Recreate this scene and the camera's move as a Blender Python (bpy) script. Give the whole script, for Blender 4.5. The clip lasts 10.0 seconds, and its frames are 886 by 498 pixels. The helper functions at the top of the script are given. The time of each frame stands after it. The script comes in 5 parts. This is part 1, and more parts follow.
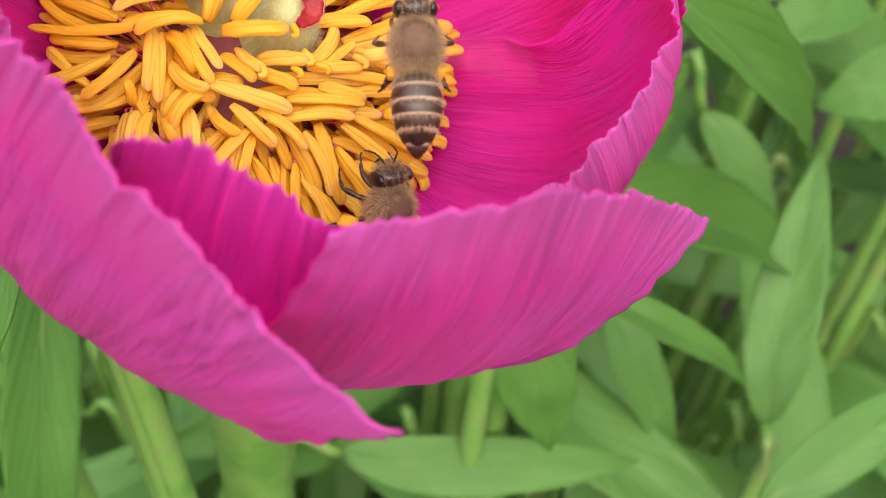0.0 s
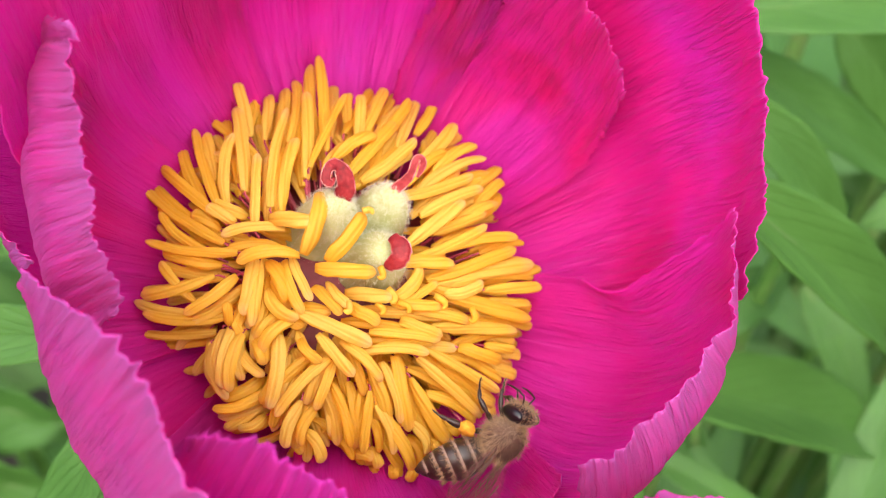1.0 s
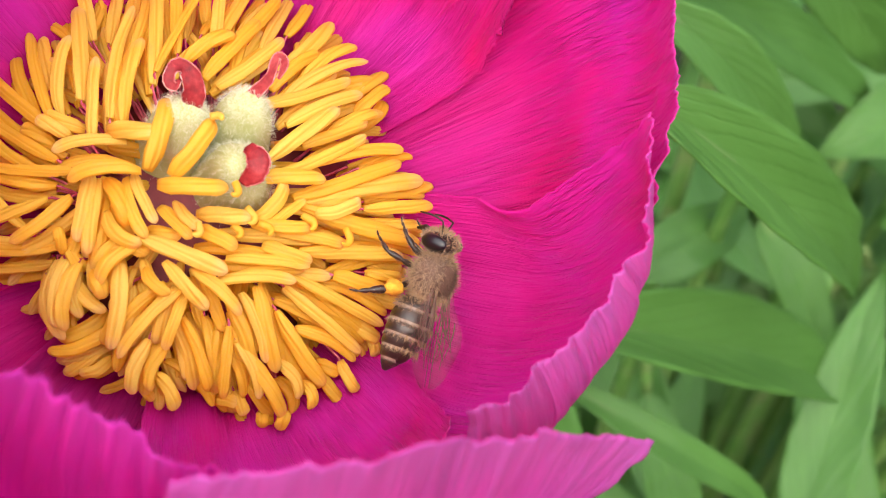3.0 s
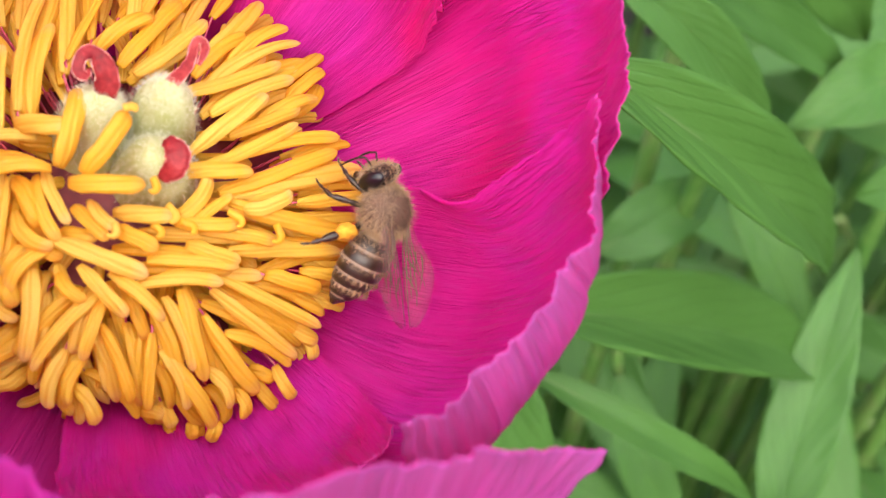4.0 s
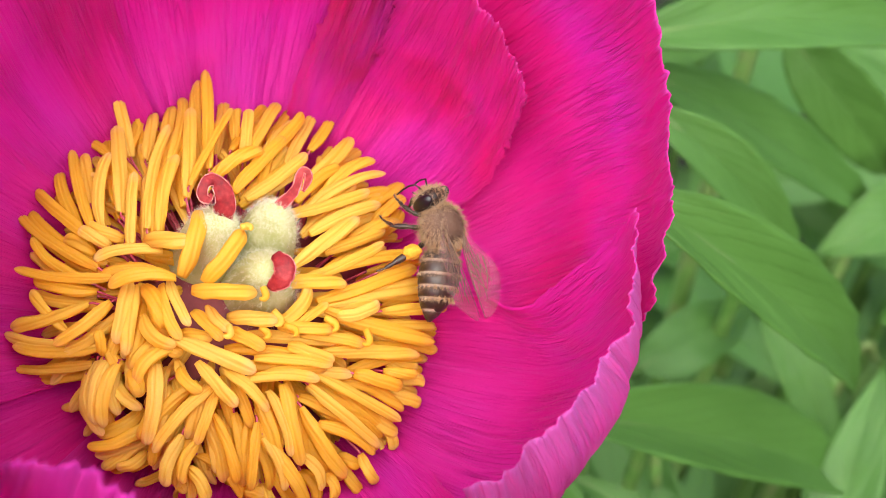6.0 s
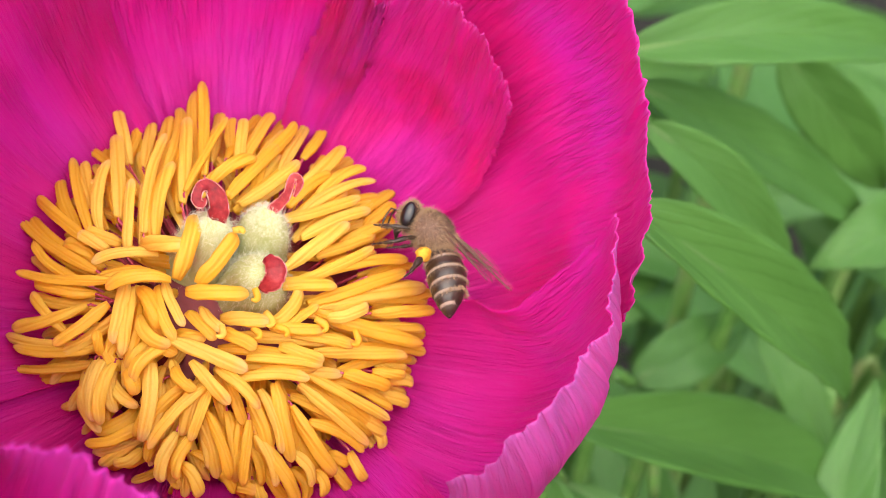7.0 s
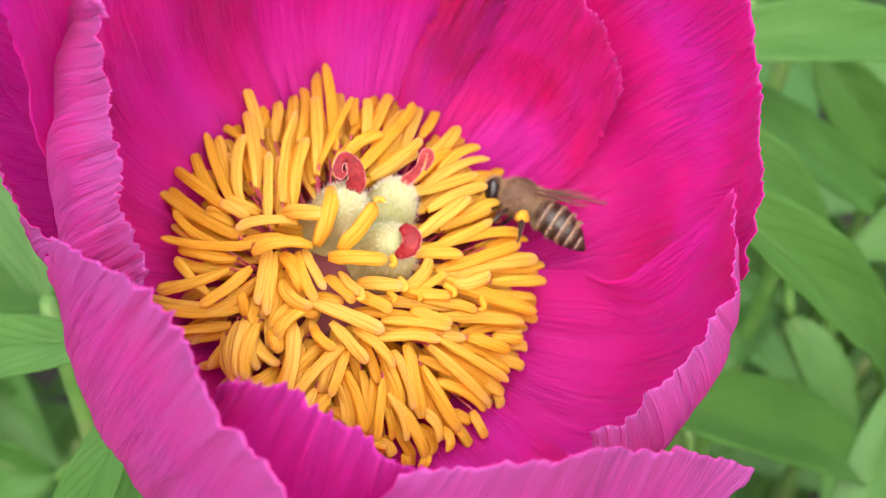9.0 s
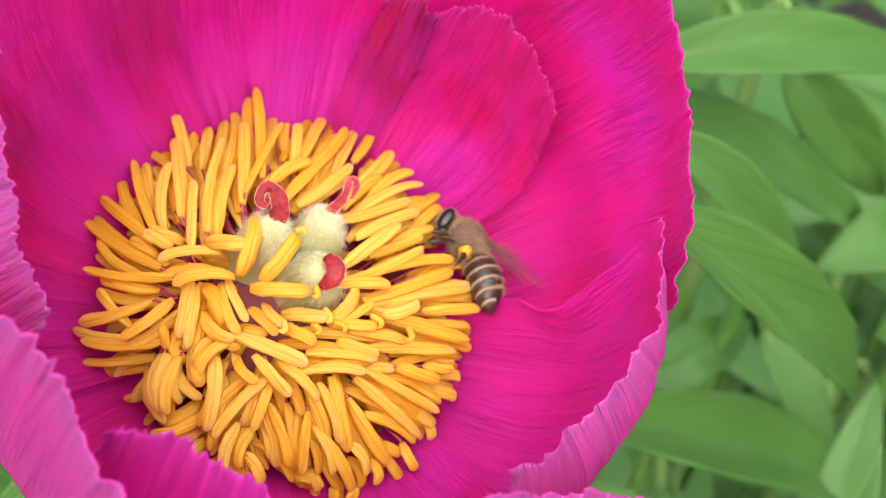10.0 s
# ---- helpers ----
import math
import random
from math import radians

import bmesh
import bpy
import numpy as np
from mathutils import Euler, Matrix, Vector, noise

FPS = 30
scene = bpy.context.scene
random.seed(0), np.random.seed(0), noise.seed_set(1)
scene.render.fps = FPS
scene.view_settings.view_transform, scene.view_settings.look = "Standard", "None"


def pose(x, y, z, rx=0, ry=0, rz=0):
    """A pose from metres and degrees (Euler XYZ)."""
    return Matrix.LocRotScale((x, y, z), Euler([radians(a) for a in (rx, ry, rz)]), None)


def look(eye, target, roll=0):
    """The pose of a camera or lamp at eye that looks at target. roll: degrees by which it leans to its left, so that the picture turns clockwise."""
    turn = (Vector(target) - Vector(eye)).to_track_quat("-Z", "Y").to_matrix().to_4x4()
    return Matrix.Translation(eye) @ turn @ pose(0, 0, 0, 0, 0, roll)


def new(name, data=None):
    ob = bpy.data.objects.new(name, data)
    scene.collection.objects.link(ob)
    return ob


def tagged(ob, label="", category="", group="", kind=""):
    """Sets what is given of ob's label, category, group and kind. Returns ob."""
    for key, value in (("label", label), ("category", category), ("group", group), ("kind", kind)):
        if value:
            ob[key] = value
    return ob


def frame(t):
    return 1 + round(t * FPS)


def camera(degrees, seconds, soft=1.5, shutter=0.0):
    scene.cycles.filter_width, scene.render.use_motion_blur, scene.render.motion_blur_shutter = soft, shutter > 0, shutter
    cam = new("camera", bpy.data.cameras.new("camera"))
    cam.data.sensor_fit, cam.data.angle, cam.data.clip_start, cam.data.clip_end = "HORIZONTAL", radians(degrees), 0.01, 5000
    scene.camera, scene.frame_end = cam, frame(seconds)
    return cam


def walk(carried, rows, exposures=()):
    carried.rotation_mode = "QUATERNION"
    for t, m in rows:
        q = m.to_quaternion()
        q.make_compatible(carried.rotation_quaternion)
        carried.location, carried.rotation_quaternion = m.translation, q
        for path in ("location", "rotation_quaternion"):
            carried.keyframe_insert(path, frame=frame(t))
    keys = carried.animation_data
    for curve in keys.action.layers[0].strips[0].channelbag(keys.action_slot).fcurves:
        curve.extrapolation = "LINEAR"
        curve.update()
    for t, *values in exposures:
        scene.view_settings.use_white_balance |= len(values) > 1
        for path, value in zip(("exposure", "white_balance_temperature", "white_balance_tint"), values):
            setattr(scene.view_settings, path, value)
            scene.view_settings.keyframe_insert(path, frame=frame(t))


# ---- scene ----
# The camera: hand-held close-up, eye in metres, then yaw, pitch and roll in degrees.
cam = camera(36.00, 10.0, soft=0.7)
EXPOSURE = 1.05
PATH = [
    (0, (-0.01130, -0.08517, 0.62432), -6.938, -48.285, 0.806),
    (0.1, (-0.00937, -0.08580, 0.62624), -6.919, -47.955, 2.102),
    (0.2, (-0.00772, -0.08600, 0.62964), -6.669, -47.668, 2.976),
    (0.5, (-0.00313, -0.08185, 0.63664), -2.998, -46.953, 1.338),
    (0.6, (-0.00486, -0.08213, 0.63489), -1.828, -46.405, 1.247),
    (0.8, (-0.00841, -0.07983, 0.63948), -1.357, -46.550, 1.922),
    (1, (-0.00612, -0.07880, 0.64211), 1.087, -46.525, 0.772),
    (1.3, (-0.01131, -0.08114, 0.64102), 1.290, -46.444, 2.544),
    (1.5, (-0.00896, -0.08016, 0.63854), 2.376, -46.696, 0.994),
    (2, (-0.00039, -0.07834, 0.63282), 2.546, -47.273, -0.274),
    (2.5, (0.00050, -0.07748, 0.63548), 1.152, -47.767, 0.359),
    (3, (0.00312, -0.07063, 0.62747), 0.385, -47.948, 0.000),
    (3.2, (0.00445, -0.06745, 0.62452), -0.371, -48.385, -0.014),
    (4.5, (0.00649, -0.06419, 0.62311), -0.446, -49.255, -0.731),
    (5, (0.00607, -0.06696, 0.62759), 0.044, -46.342, -1.191),
    (5.5, (0.00320, -0.07242, 0.63079), 0.816, -45.300, -1.020),
    (5.7, (0.00310, -0.07370, 0.63180), 0.950, -44.620, -1.000),
    (6.8, (0.00319, -0.07939, 0.63631), 1.562, -43.259, -0.850),
    (7, (0.00554, -0.07944, 0.63475), 1.892, -42.947, -1.480),
    (7.5, (0.00356, -0.08072, 0.63341), 1.806, -42.828, -1.681),
    (8, (0.00185, -0.08346, 0.63471), 1.886, -42.435, -1.282),
    (8.5, (-0.00067, -0.08611, 0.63674), 1.306, -42.362, -0.938),
    (9, (-0.00900, -0.08776, 0.63792), -0.312, -42.659, 0.769),
    (9.2, (-0.01272, -0.08683, 0.63455), -0.475, -40.554, 1.431),
    (9.5, (-0.00227, -0.08364, 0.63939), 1.980, -42.440, -0.786),
    (10, (-0.00126, -0.08398, 0.63850), 0.374, -42.783, -0.052),
]


def aimed(eye, yaw, pitch, roll):
    y, p = radians(yaw), radians(pitch)
    ahead = Vector((-math.sin(y) * math.cos(p), math.cos(y) * math.cos(p), math.sin(p)))
    return look(eye, Vector(eye) + ahead, roll)


walk(cam, [(t, aimed(eye, yaw, pitch, roll)) for t, eye, yaw, pitch, roll in PATH], [(0, EXPOSURE - 0.06, 7050, 10), (0.3, EXPOSURE, 6900, 10), (0.6, EXPOSURE, 6800, 10), (1.2, EXPOSURE, 6500, 10), (10, EXPOSURE, 6500, 10)])
cam.data.dof.use_dof = True
cam.data.dof.focus_distance = 0.113
cam.data.dof.aperture_fstop = 44.0

# ---------------------------------------------------------------- light
# Bright overcast sky with a broad, weak sun behind the camera.
SUN_UP, SUN_TURN = radians(58), radians(180)
world = bpy.data.worlds.new("sky")
scene.world = world
world.use_nodes = True
wt = world.node_tree
sky = wt.nodes.new("ShaderNodeTexSky")
sky.sky_type = "NISHITA"
sky.sun_disc = False
sky.sun_elevation, sky.sun_rotation = SUN_UP, SUN_TURN
sky.air_density, sky.dust_density = 1.6, 4.0
wt.nodes["Background"].inputs["Strength"].default_value = 0.15
wt.links.new(sky.outputs["Color"], wt.nodes["Background"].inputs["Color"])
sun_data = bpy.data.lights.new("sun", "SUN")
sun_data.energy, sun_data.angle, sun_data.color = 2.7, radians(110), (1.0, 0.965, 0.93)
sun = new("sun", sun_data)
sun_way = Vector((math.sin(SUN_TURN) * math.cos(SUN_UP), math.cos(SUN_TURN) * math.cos(SUN_UP), math.sin(SUN_UP)))
sun.matrix_world = look(sun_way * 3, (0, 0, 0))

# ---------------------------------------------------------------- space
CM = 0.01
LIFT = Vector((0, 0, 0.55))          # the flower's height above the soil
AXIS = Vector((0.2201, -0.4502, 0.8654))   # the flower leans towards the camera and a little to its side
EX = Vector((0.96915, 0.0, -0.24649))
EY = Vector((0.11097, 0.89293, 0.43631))
HEART = Vector((-1.67, 0.735, -0.41))  # the receptacle, in cm


def place(p):
    """Centimetres round the flower to metres in the world."""
    return Vector(p) * CM + LIFT


def cyl(az, r, h):
    """A point by its turn round the flower's axis, its distance from it and its height along it, in cm."""
    a = radians(az)
    return HEART + EX * (r * math.cos(a)) + EY * (r * math.sin(a)) + AXIS * h


def mesh_of(name, verts, faces, uvs=None, mats=None, smooth=True):
    me = bpy.data.meshes.new(name)
    me.from_pydata([tuple(v) for v in verts], [], faces)
    if uvs is not None:
        layer = me.uv_layers.new(name="UVMap")
        idx = np.empty(len(me.loops), dtype=np.int32)
        me.loops.foreach_get("vertex_index", idx)
        layer.data.foreach_set("uv", np.asarray(uvs, dtype=np.float32)[idx].ravel())
    if mats is not None:
        me.polygons.foreach_set("material_index", np.asarray(mats, dtype=np.int32))
    me.polygons.foreach_set("use_smooth", np.full(len(me.polygons), smooth))
    me.update()
    return me


def part(name, me, materials, parent=None, label="", m=None):
    """One mesh object under a thing or a part."""
    ob = new(name, me)
    if not me.materials:
        for mat in materials if isinstance(materials, (list, tuple)) else [materials]:
            me.materials.append(mat)
    if parent is not None:
        ob.parent = parent
    if m is not None:
        ob.matrix_basis = m
    return tagged(ob, label)


def thing(name, label, category, m=None, group="", kind=""):
    ob = new(name)
    ob.empty_display_size = 0.005
    if m is not None:
        ob.matrix_basis = m
    return tagged(ob, label, category, group, kind)


def tube(points, radii, sides=8, caps=True):
    """Verts and faces of a tube along points."""
    pts = [Vector(p) for p in points]
    verts, faces = [], []
    ref = Vector((0.31, 0.17, 0.93))
    for i, p in enumerate(pts):
        d = (pts[min(i + 1, len(pts) - 1)] - pts[max(i - 1, 0)]).normalized()
        a = d.cross(ref)
        if a.length < 1e-3:
            a = d.cross(Vector((1, 0, 0)))
        a.normalize()
        b = d.cross(a)
        for k in range(sides):
            w = 2 * math.pi * k / sides
            verts.append(p + (a * math.cos(w) + b * math.sin(w)) * radii[i])
    for i in range(len(pts) - 1):
        for k in range(sides):
            k2 = (k + 1) % sides
            faces.append((i * sides + k, i * sides + k2, (i + 1) * sides + k2, (i + 1) * sides + k))
    if caps:
        faces.append(tuple(range(sides))[::-1])
        n = (len(pts) - 1) * sides
        faces.append(tuple(range(n, n + sides)))
    return verts, faces


def joined(pieces):
    verts, faces = [], []
    for v, f in pieces:
        n = len(verts)
        verts += list(v)
        faces += [tuple(i + n for i in face) for face in f]
    return verts, faces


def spline(rows, v):
    """Catmull-Rom through the rows, at v from 0 to 1."""
    n = len(rows) - 1
    s = min(max(v, 0.0), 1.0) * n
    i = min(int(s), n - 1)
    x = s - i
    p1, p2 = np.array(rows[i], float), np.array(rows[i + 1], float)
    p0 = np.array(rows[i - 1], float) if i > 0 else 2 * p1 - p2
    p3 = np.array(rows[i + 2], float) if i + 2 <= n else 2 * p2 - p1
    return 0.5 * (2 * p1 + (p2 - p0) * x + (2 * p0 - 5 * p1 + 4 * p2 - p3) * x * x + (3 * p1 - p0 - 3 * p2 + p3) * x ** 3)


def n3(x, y, z=0.0):
    return noise.noise(Vector((x, y, z)))


# ---------------------------------------------------------------- materials
def material(name):
    mat = bpy.data.materials.new(name)
    mat.use_nodes = True
    nt = mat.node_tree
    return mat, nt, nt.nodes["Principled BSDF"], nt.nodes["Material Output"]


def node(nt, kind, **values):
    n = nt.nodes.new(kind)
    for key, value in values.items():
        n.inputs[key].default_value = value
    return n


def ramp(nt, fac, stops):
    r = nt.nodes.new("ShaderNodeValToRGB")
    while len(r.color_ramp.elements) < len(stops):
        r.color_ramp.elements.new(0.5)
    for e, (pos, col) in zip(r.color_ramp.elements, stops):
        e.position, e.color = pos, (*col, 1)
    nt.links.new(fac, r.inputs["Fac"])
    return r.outputs["Color"]


def mixed(nt, fac, a, b, blend="MIX"):
    m = nt.nodes.new("ShaderNodeMix")
    m.data_type, m.blend_type = "RGBA", blend
    for socket, value in ((m.inputs[0], fac), (m.inputs[6], a), (m.inputs[7], b)):
        if hasattr(value, "links"):
            nt.links.new(value, socket)
        else:
            socket.default_value = value if isinstance(value, (int, float)) else (*value, 1)
    return m.outputs[2]


def math_node(nt, op, a, b=0.0, clamp=False):
    m = nt.nodes.new("ShaderNodeMath")
    m.operation, m.use_clamp = op, clamp
    for socket, value in zip(m.inputs, (a, b)):
        if hasattr(value, "links"):
            nt.links.new(value, socket)
        else:
            socket.default_value = value
    return m.outputs[0]


def uv_noise(nt, scale_u, scale_v, scale=1.0, detail=4.0, rough=0.55, distort=0.0, source="UV"):
    tc = nt.nodes.new("ShaderNodeTexCoord")
    mp = nt.nodes.new("ShaderNodeMapping")
    mp.inputs["Scale"].default_value = (scale_u, scale_v, scale_u)
    nt.links.new(tc.outputs[source], mp.inputs["Vector"])
    info = nt.nodes.new("ShaderNodeObjectInfo")
    nz = nt.nodes.new("ShaderNodeTexNoise")
    nz.noise_dimensions = "4D"
    nz.inputs["Scale"].default_value, nz.inputs["Detail"].default_value = scale, detail
    nz.inputs["Roughness"].default_value, nz.inputs["Distortion"].default_value = rough, distort
    nt.links.new(mp.outputs["Vector"], nz.inputs["Vector"])
    nt.links.new(math_node(nt, "MULTIPLY", info.outputs["Random"], 40.0), nz.inputs["W"])
    return nz.outputs["Fac"]


def bumped(nt, bsdfs, height, strength, distance):
    b = nt.nodes.new("ShaderNodeBump")
    b.inputs["Strength"].default_value, b.inputs["Distance"].default_value = strength, distance
    nt.links.new(height, b.inputs["Height"])
    for bsdf in bsdfs:
        nt.links.new(b.outputs["Normal"], bsdf.inputs["Normal"])


def petal_material(name, deep, bright, pale, rim_at, thin, through_colour):
    """Silky petal: fine lengthwise veins, broad tone patches, a paler margin, light passing through."""
    mat, nt, bsdf, out = material(name)
    veins = uv_noise(nt, 120, 7.0, 1.0, 3.0, 0.55, 1.0)
    crinkle = uv_noise(nt, 30, 3.6, 1.0, 3.0, 0.5, 0.6)
    broad = uv_noise(nt, 2.0, 2.3, 1.0, 2.5, 0.5, 0.9)
    base = mixed(nt, ramp(nt, broad, [(0.33, (0, 0, 0)), (0.67, (1, 1, 1))]), deep, bright)
    own = nt.nodes.new("ShaderNodeObjectInfo")
    base = mixed(nt, math_node(nt, "MULTIPLY", own.outputs["Random"], 0.3), base, deep)
    # thin wavy wrinkles running lengthwise, broken here and there
    wrinkle = math_node(nt, "ABSOLUTE", math_node(nt, "SUBTRACT", uv_noise(nt, 62, 5.0, 1.0, 2.5, 0.5, 0.35), 0.5))
    broken = ramp(nt, uv_noise(nt, 9, 5, 1.0, 3.0, 0.5), [(0.40, (0, 0, 0)), (0.58, (1, 1, 1))])
    line = math_node(nt, "SUBTRACT", 1.0, math_node(nt, "MULTIPLY", ramp(nt, wrinkle, [(0.0, (1, 1, 1)), (0.05, (0, 0, 0))]), broken))
    dark = (deep[0] * 0.72, deep[1] * 0.5, deep[2] * 0.85)
    # darker colour along the wrinkles stands in for shade in their creases
    base = mixed(nt, line, mixed(nt, 0.26, base, dark), base)
    base = mixed(nt, math_node(nt, "MULTIPLY", ramp(nt, veins, [(0.34, (1, 1, 1)), (0.50, (0, 0, 0))]), 0.13), base, dark)
    base = mixed(nt, math_node(nt, "MULTIPLY", ramp(nt, veins, [(0.52, (0, 0, 0)), (0.66, (1, 1, 1))]), 0.16), base, pale)
    tc = nt.nodes.new("ShaderNodeTexCoord")
    sep = nt.nodes.new("ShaderNodeSeparateXYZ")
    nt.links.new(tc.outputs["UV"], sep.inputs[0])
    edge = math_node(nt, "ADD", sep.outputs["Y"], math_node(nt, "MULTIPLY", math_node(nt, "SUBTRACT", veins, 0.5), 0.16))
    rim = ramp(nt, edge, [(rim_at, (0, 0, 0)), (min(rim_at + 0.14, 1.0), (1, 1, 1))])
    base = mixed(nt, math_node(nt, "MULTIPLY", rim, 0.5), base, pale)
    nt.links.new(base, bsdf.inputs["Base Color"])
    bsdf.inputs["Roughness"].default_value = 0.44
    bsdf.inputs["Specular IOR Level"].default_value = 0.22
    bsdf.inputs["Sheen Weight"].default_value = 0.10
    bsdf.inputs["Sheen Roughness"].default_value = 0.4
    bsdf.inputs["Sheen Tint"].default_value = (0.9, 0.6, 1.0, 1)
    tr = node(nt, "ShaderNodeBsdfTranslucent")
    nt.links.new(mixed(nt, 0.35, through_colour, base), tr.inputs["Color"])
    mix = node(nt, "ShaderNodeMixShader", Fac=thin)
    nt.links.new(bsdf.outputs[0], mix.inputs[1])
    nt.links.new(tr.outputs[0], mix.inputs[2])
    nt.links.new(mix.outputs[0], out.inputs["Surface"])
    height = math_node(nt, "ADD", math_node(nt, "ADD", math_node(nt, "MULTIPLY", line, 0.22), math_node(nt, "MULTIPLY", veins, 0.40)), math_node(nt, "MULTIPLY", crinkle, 0.45))
    bumped(nt, [bsdf, tr], height, 0.8, 0.0009)
    return mat


PETAL_IN = petal_material("petal_inner_face", (0.78, 0.011, 0.220), (0.72, 0.024, 0.50), (0.67, 0.13, 0.58), 0.975, 0.60, (0.97, 0.024, 0.46))
PETAL_OUT = petal_material("petal_outer_face", (0.58, 0.046, 0.37), (0.50, 0.095, 0.47), (0.48, 0.20, 0.58), 0.84, 0.62, (0.96, 0.24, 0.66))
# brighter copy of the petal material, making up for shade on one petal
PETAL_BRIGHTENED = petal_material("brightened_petal_face", (0.76, 0.035, 0.42), (0.72, 0.060, 0.56), (0.66, 0.18, 0.66), 0.90, 0.80, (0.99, 0.14, 0.70))


def plain(name, stops, scale=900.0, rough=0.55, bump=0.0, spec=0.4, source="Object", detail=4.0, thin=0.0, through_colour=None, sheen=0.0):
    """A surface whose colour wanders through stops by grain and patches."""
    mat, nt, bsdf, out = material(name)
    fine = uv_noise(nt, 1, 1, scale, detail, 0.6, source=source)
    broad = uv_noise(nt, 1, 1, scale * 0.17, 2.0, source=source)
    both = math_node(nt, "ADD", math_node(nt, "MULTIPLY", fine, 0.5), math_node(nt, "MULTIPLY", broad, 0.5))
    lo, hi = 0.36, 0.64
    col = ramp(nt, both, [(lo + (hi - lo) * i / max(len(stops) - 1, 1), c) for i, c in enumerate(stops)])
    nt.links.new(col, bsdf.inputs["Base Color"])
    bsdf.inputs["Roughness"].default_value = rough
    bsdf.inputs["Specular IOR Level"].default_value = spec
    bsdf.inputs["Sheen Weight"].default_value = sheen
    bsdfs = [bsdf]
    if thin:
        tr = node(nt, "ShaderNodeBsdfTranslucent")
        nt.links.new(mixed(nt, 0.5, col, through_colour or stops[-1]), tr.inputs["Color"])
        mix = node(nt, "ShaderNodeMixShader", Fac=thin)
        nt.links.new(bsdf.outputs[0], mix.inputs[1])
        nt.links.new(tr.outputs[0], mix.inputs[2])
        nt.links.new(mix.outputs[0], out.inputs["Surface"])
        bsdfs.append(tr)
    if bump:
        bumped(nt, bsdfs, both, 0.6, bump)
    return mat


def anther_material():
    """Waxy yellow, a little different from anther to anther, an orange seam that also paints shade into each groove,
    dusted with pollen.
    """
    mat, nt, bsdf, out = material("anther_yellow")
    info = nt.nodes.new("ShaderNodeObjectInfo")
    tone = ramp(nt, info.outputs["Random"], [(0.0, (0.89, 0.555, 0.046)), (0.5, (0.915, 0.63, 0.078)), (1.0, (0.92, 0.69, 0.15))])
    dust = uv_noise(nt, 1, 1, 2600, 3.0, source="Object")
    col = mixed(nt, ramp(nt, dust, [(0.5, (0, 0, 0)), (0.75, (0.5, 0.5, 0.5))]), tone, (0.88, 0.56, 0.14))
    tc = nt.nodes.new("ShaderNodeTexCoord")
    sep = nt.nodes.new("ShaderNodeSeparateXYZ")
    nt.links.new(tc.outputs["UV"], sep.inputs[0])
    groove = math_node(nt, "ABSOLUTE", math_node(nt, "SUBTRACT", math_node(nt, "FRACT", math_node(nt, "MULTIPLY", sep.outputs["X"], 2.0)), 0.5))
    # orange seam; its darker core puts the groove's shade into the colour
    col = mixed(nt, ramp(nt, groove, [(0.0, (0.6, 0.6, 0.6)), (0.035, (0.25, 0.25, 0.25)), (0.07, (0, 0, 0))]), col, (0.78, 0.42, 0.015))
    # lengthwise shrinkage wrinkles, the shade of their hollows put into the colour
    streak = uv_noise(nt, 8, 0.9, 1.0, 3.0, 0.6, 0.5)
    col = mixed(nt, ramp(nt, streak, [(0.36, (0.34, 0.34, 0.34)), (0.50, (0, 0, 0))]), col, (0.80, 0.46, 0.025))
    # the blunt tips are worn pale
    tip = math_node(nt, "MULTIPLY", ramp(nt, sep.outputs["Y"], [(0.82, (0, 0, 0)), (0.98, (1, 1, 1))]), info.outputs["Random"])
    col = mixed(nt, math_node(nt, "MULTIPLY", tip, 0.7), col, (0.92, 0.70, 0.34))
    nt.links.new(col, bsdf.inputs["Base Color"])
    bsdf.inputs["Roughness"].default_value = 0.45
    bsdf.inputs["Specular IOR Level"].default_value = 0.4
    tr = node(nt, "ShaderNodeBsdfTranslucent")
    nt.links.new(col, tr.inputs["Color"])
    mix = node(nt, "ShaderNodeMixShader", Fac=0.60)
    nt.links.new(bsdf.outputs[0], mix.inputs[1])
    nt.links.new(tr.outputs[0], mix.inputs[2])
    nt.links.new(mix.outputs[0], out.inputs["Surface"])
    bumped(nt, [bsdf], math_node(nt, "ADD", math_node(nt, "MULTIPLY", dust, 0.3), streak), 0.7, 0.00025)
    return mat


ANTHER = anther_material()
FILAMENT = plain("filament_maroon", [(0.28, 0.020, 0.050), (0.42, 0.05, 0.10), (0.58, 0.15, 0.20)], 1400, 0.5)
DISC = plain("receptacle_maroon", [(0.10, 0.012, 0.020), (0.20, 0.035, 0.045)], 900, 0.6, 0.0002)
CARPEL = plain("carpel_pale_green", [(0.38, 0.40, 0.14), (0.47, 0.49, 0.21), (0.56, 0.58, 0.32)], 700, 0.7, 0.0001, thin=0.15, through_colour=(0.6, 0.65, 0.3))
DOWN = plain("carpel_down", [(0.70, 0.71, 0.52), (0.83, 0.83, 0.68)], 900, 0.6, thin=0.35, through_colour=(0.85, 0.86, 0.7))
STIGMA = plain("stigma_red", [(0.13, 0.003, 0.006), (0.23, 0.006, 0.010), (0.34, 0.03, 0.03)], 2600, 0.6, 0.0003)
STIGMA_RIM = plain("stigma_pale_rim", [(0.30, 0.03, 0.03), (0.50, 0.16, 0.14), (0.66, 0.42, 0.36)], 1600, 0.6, 0.0001)


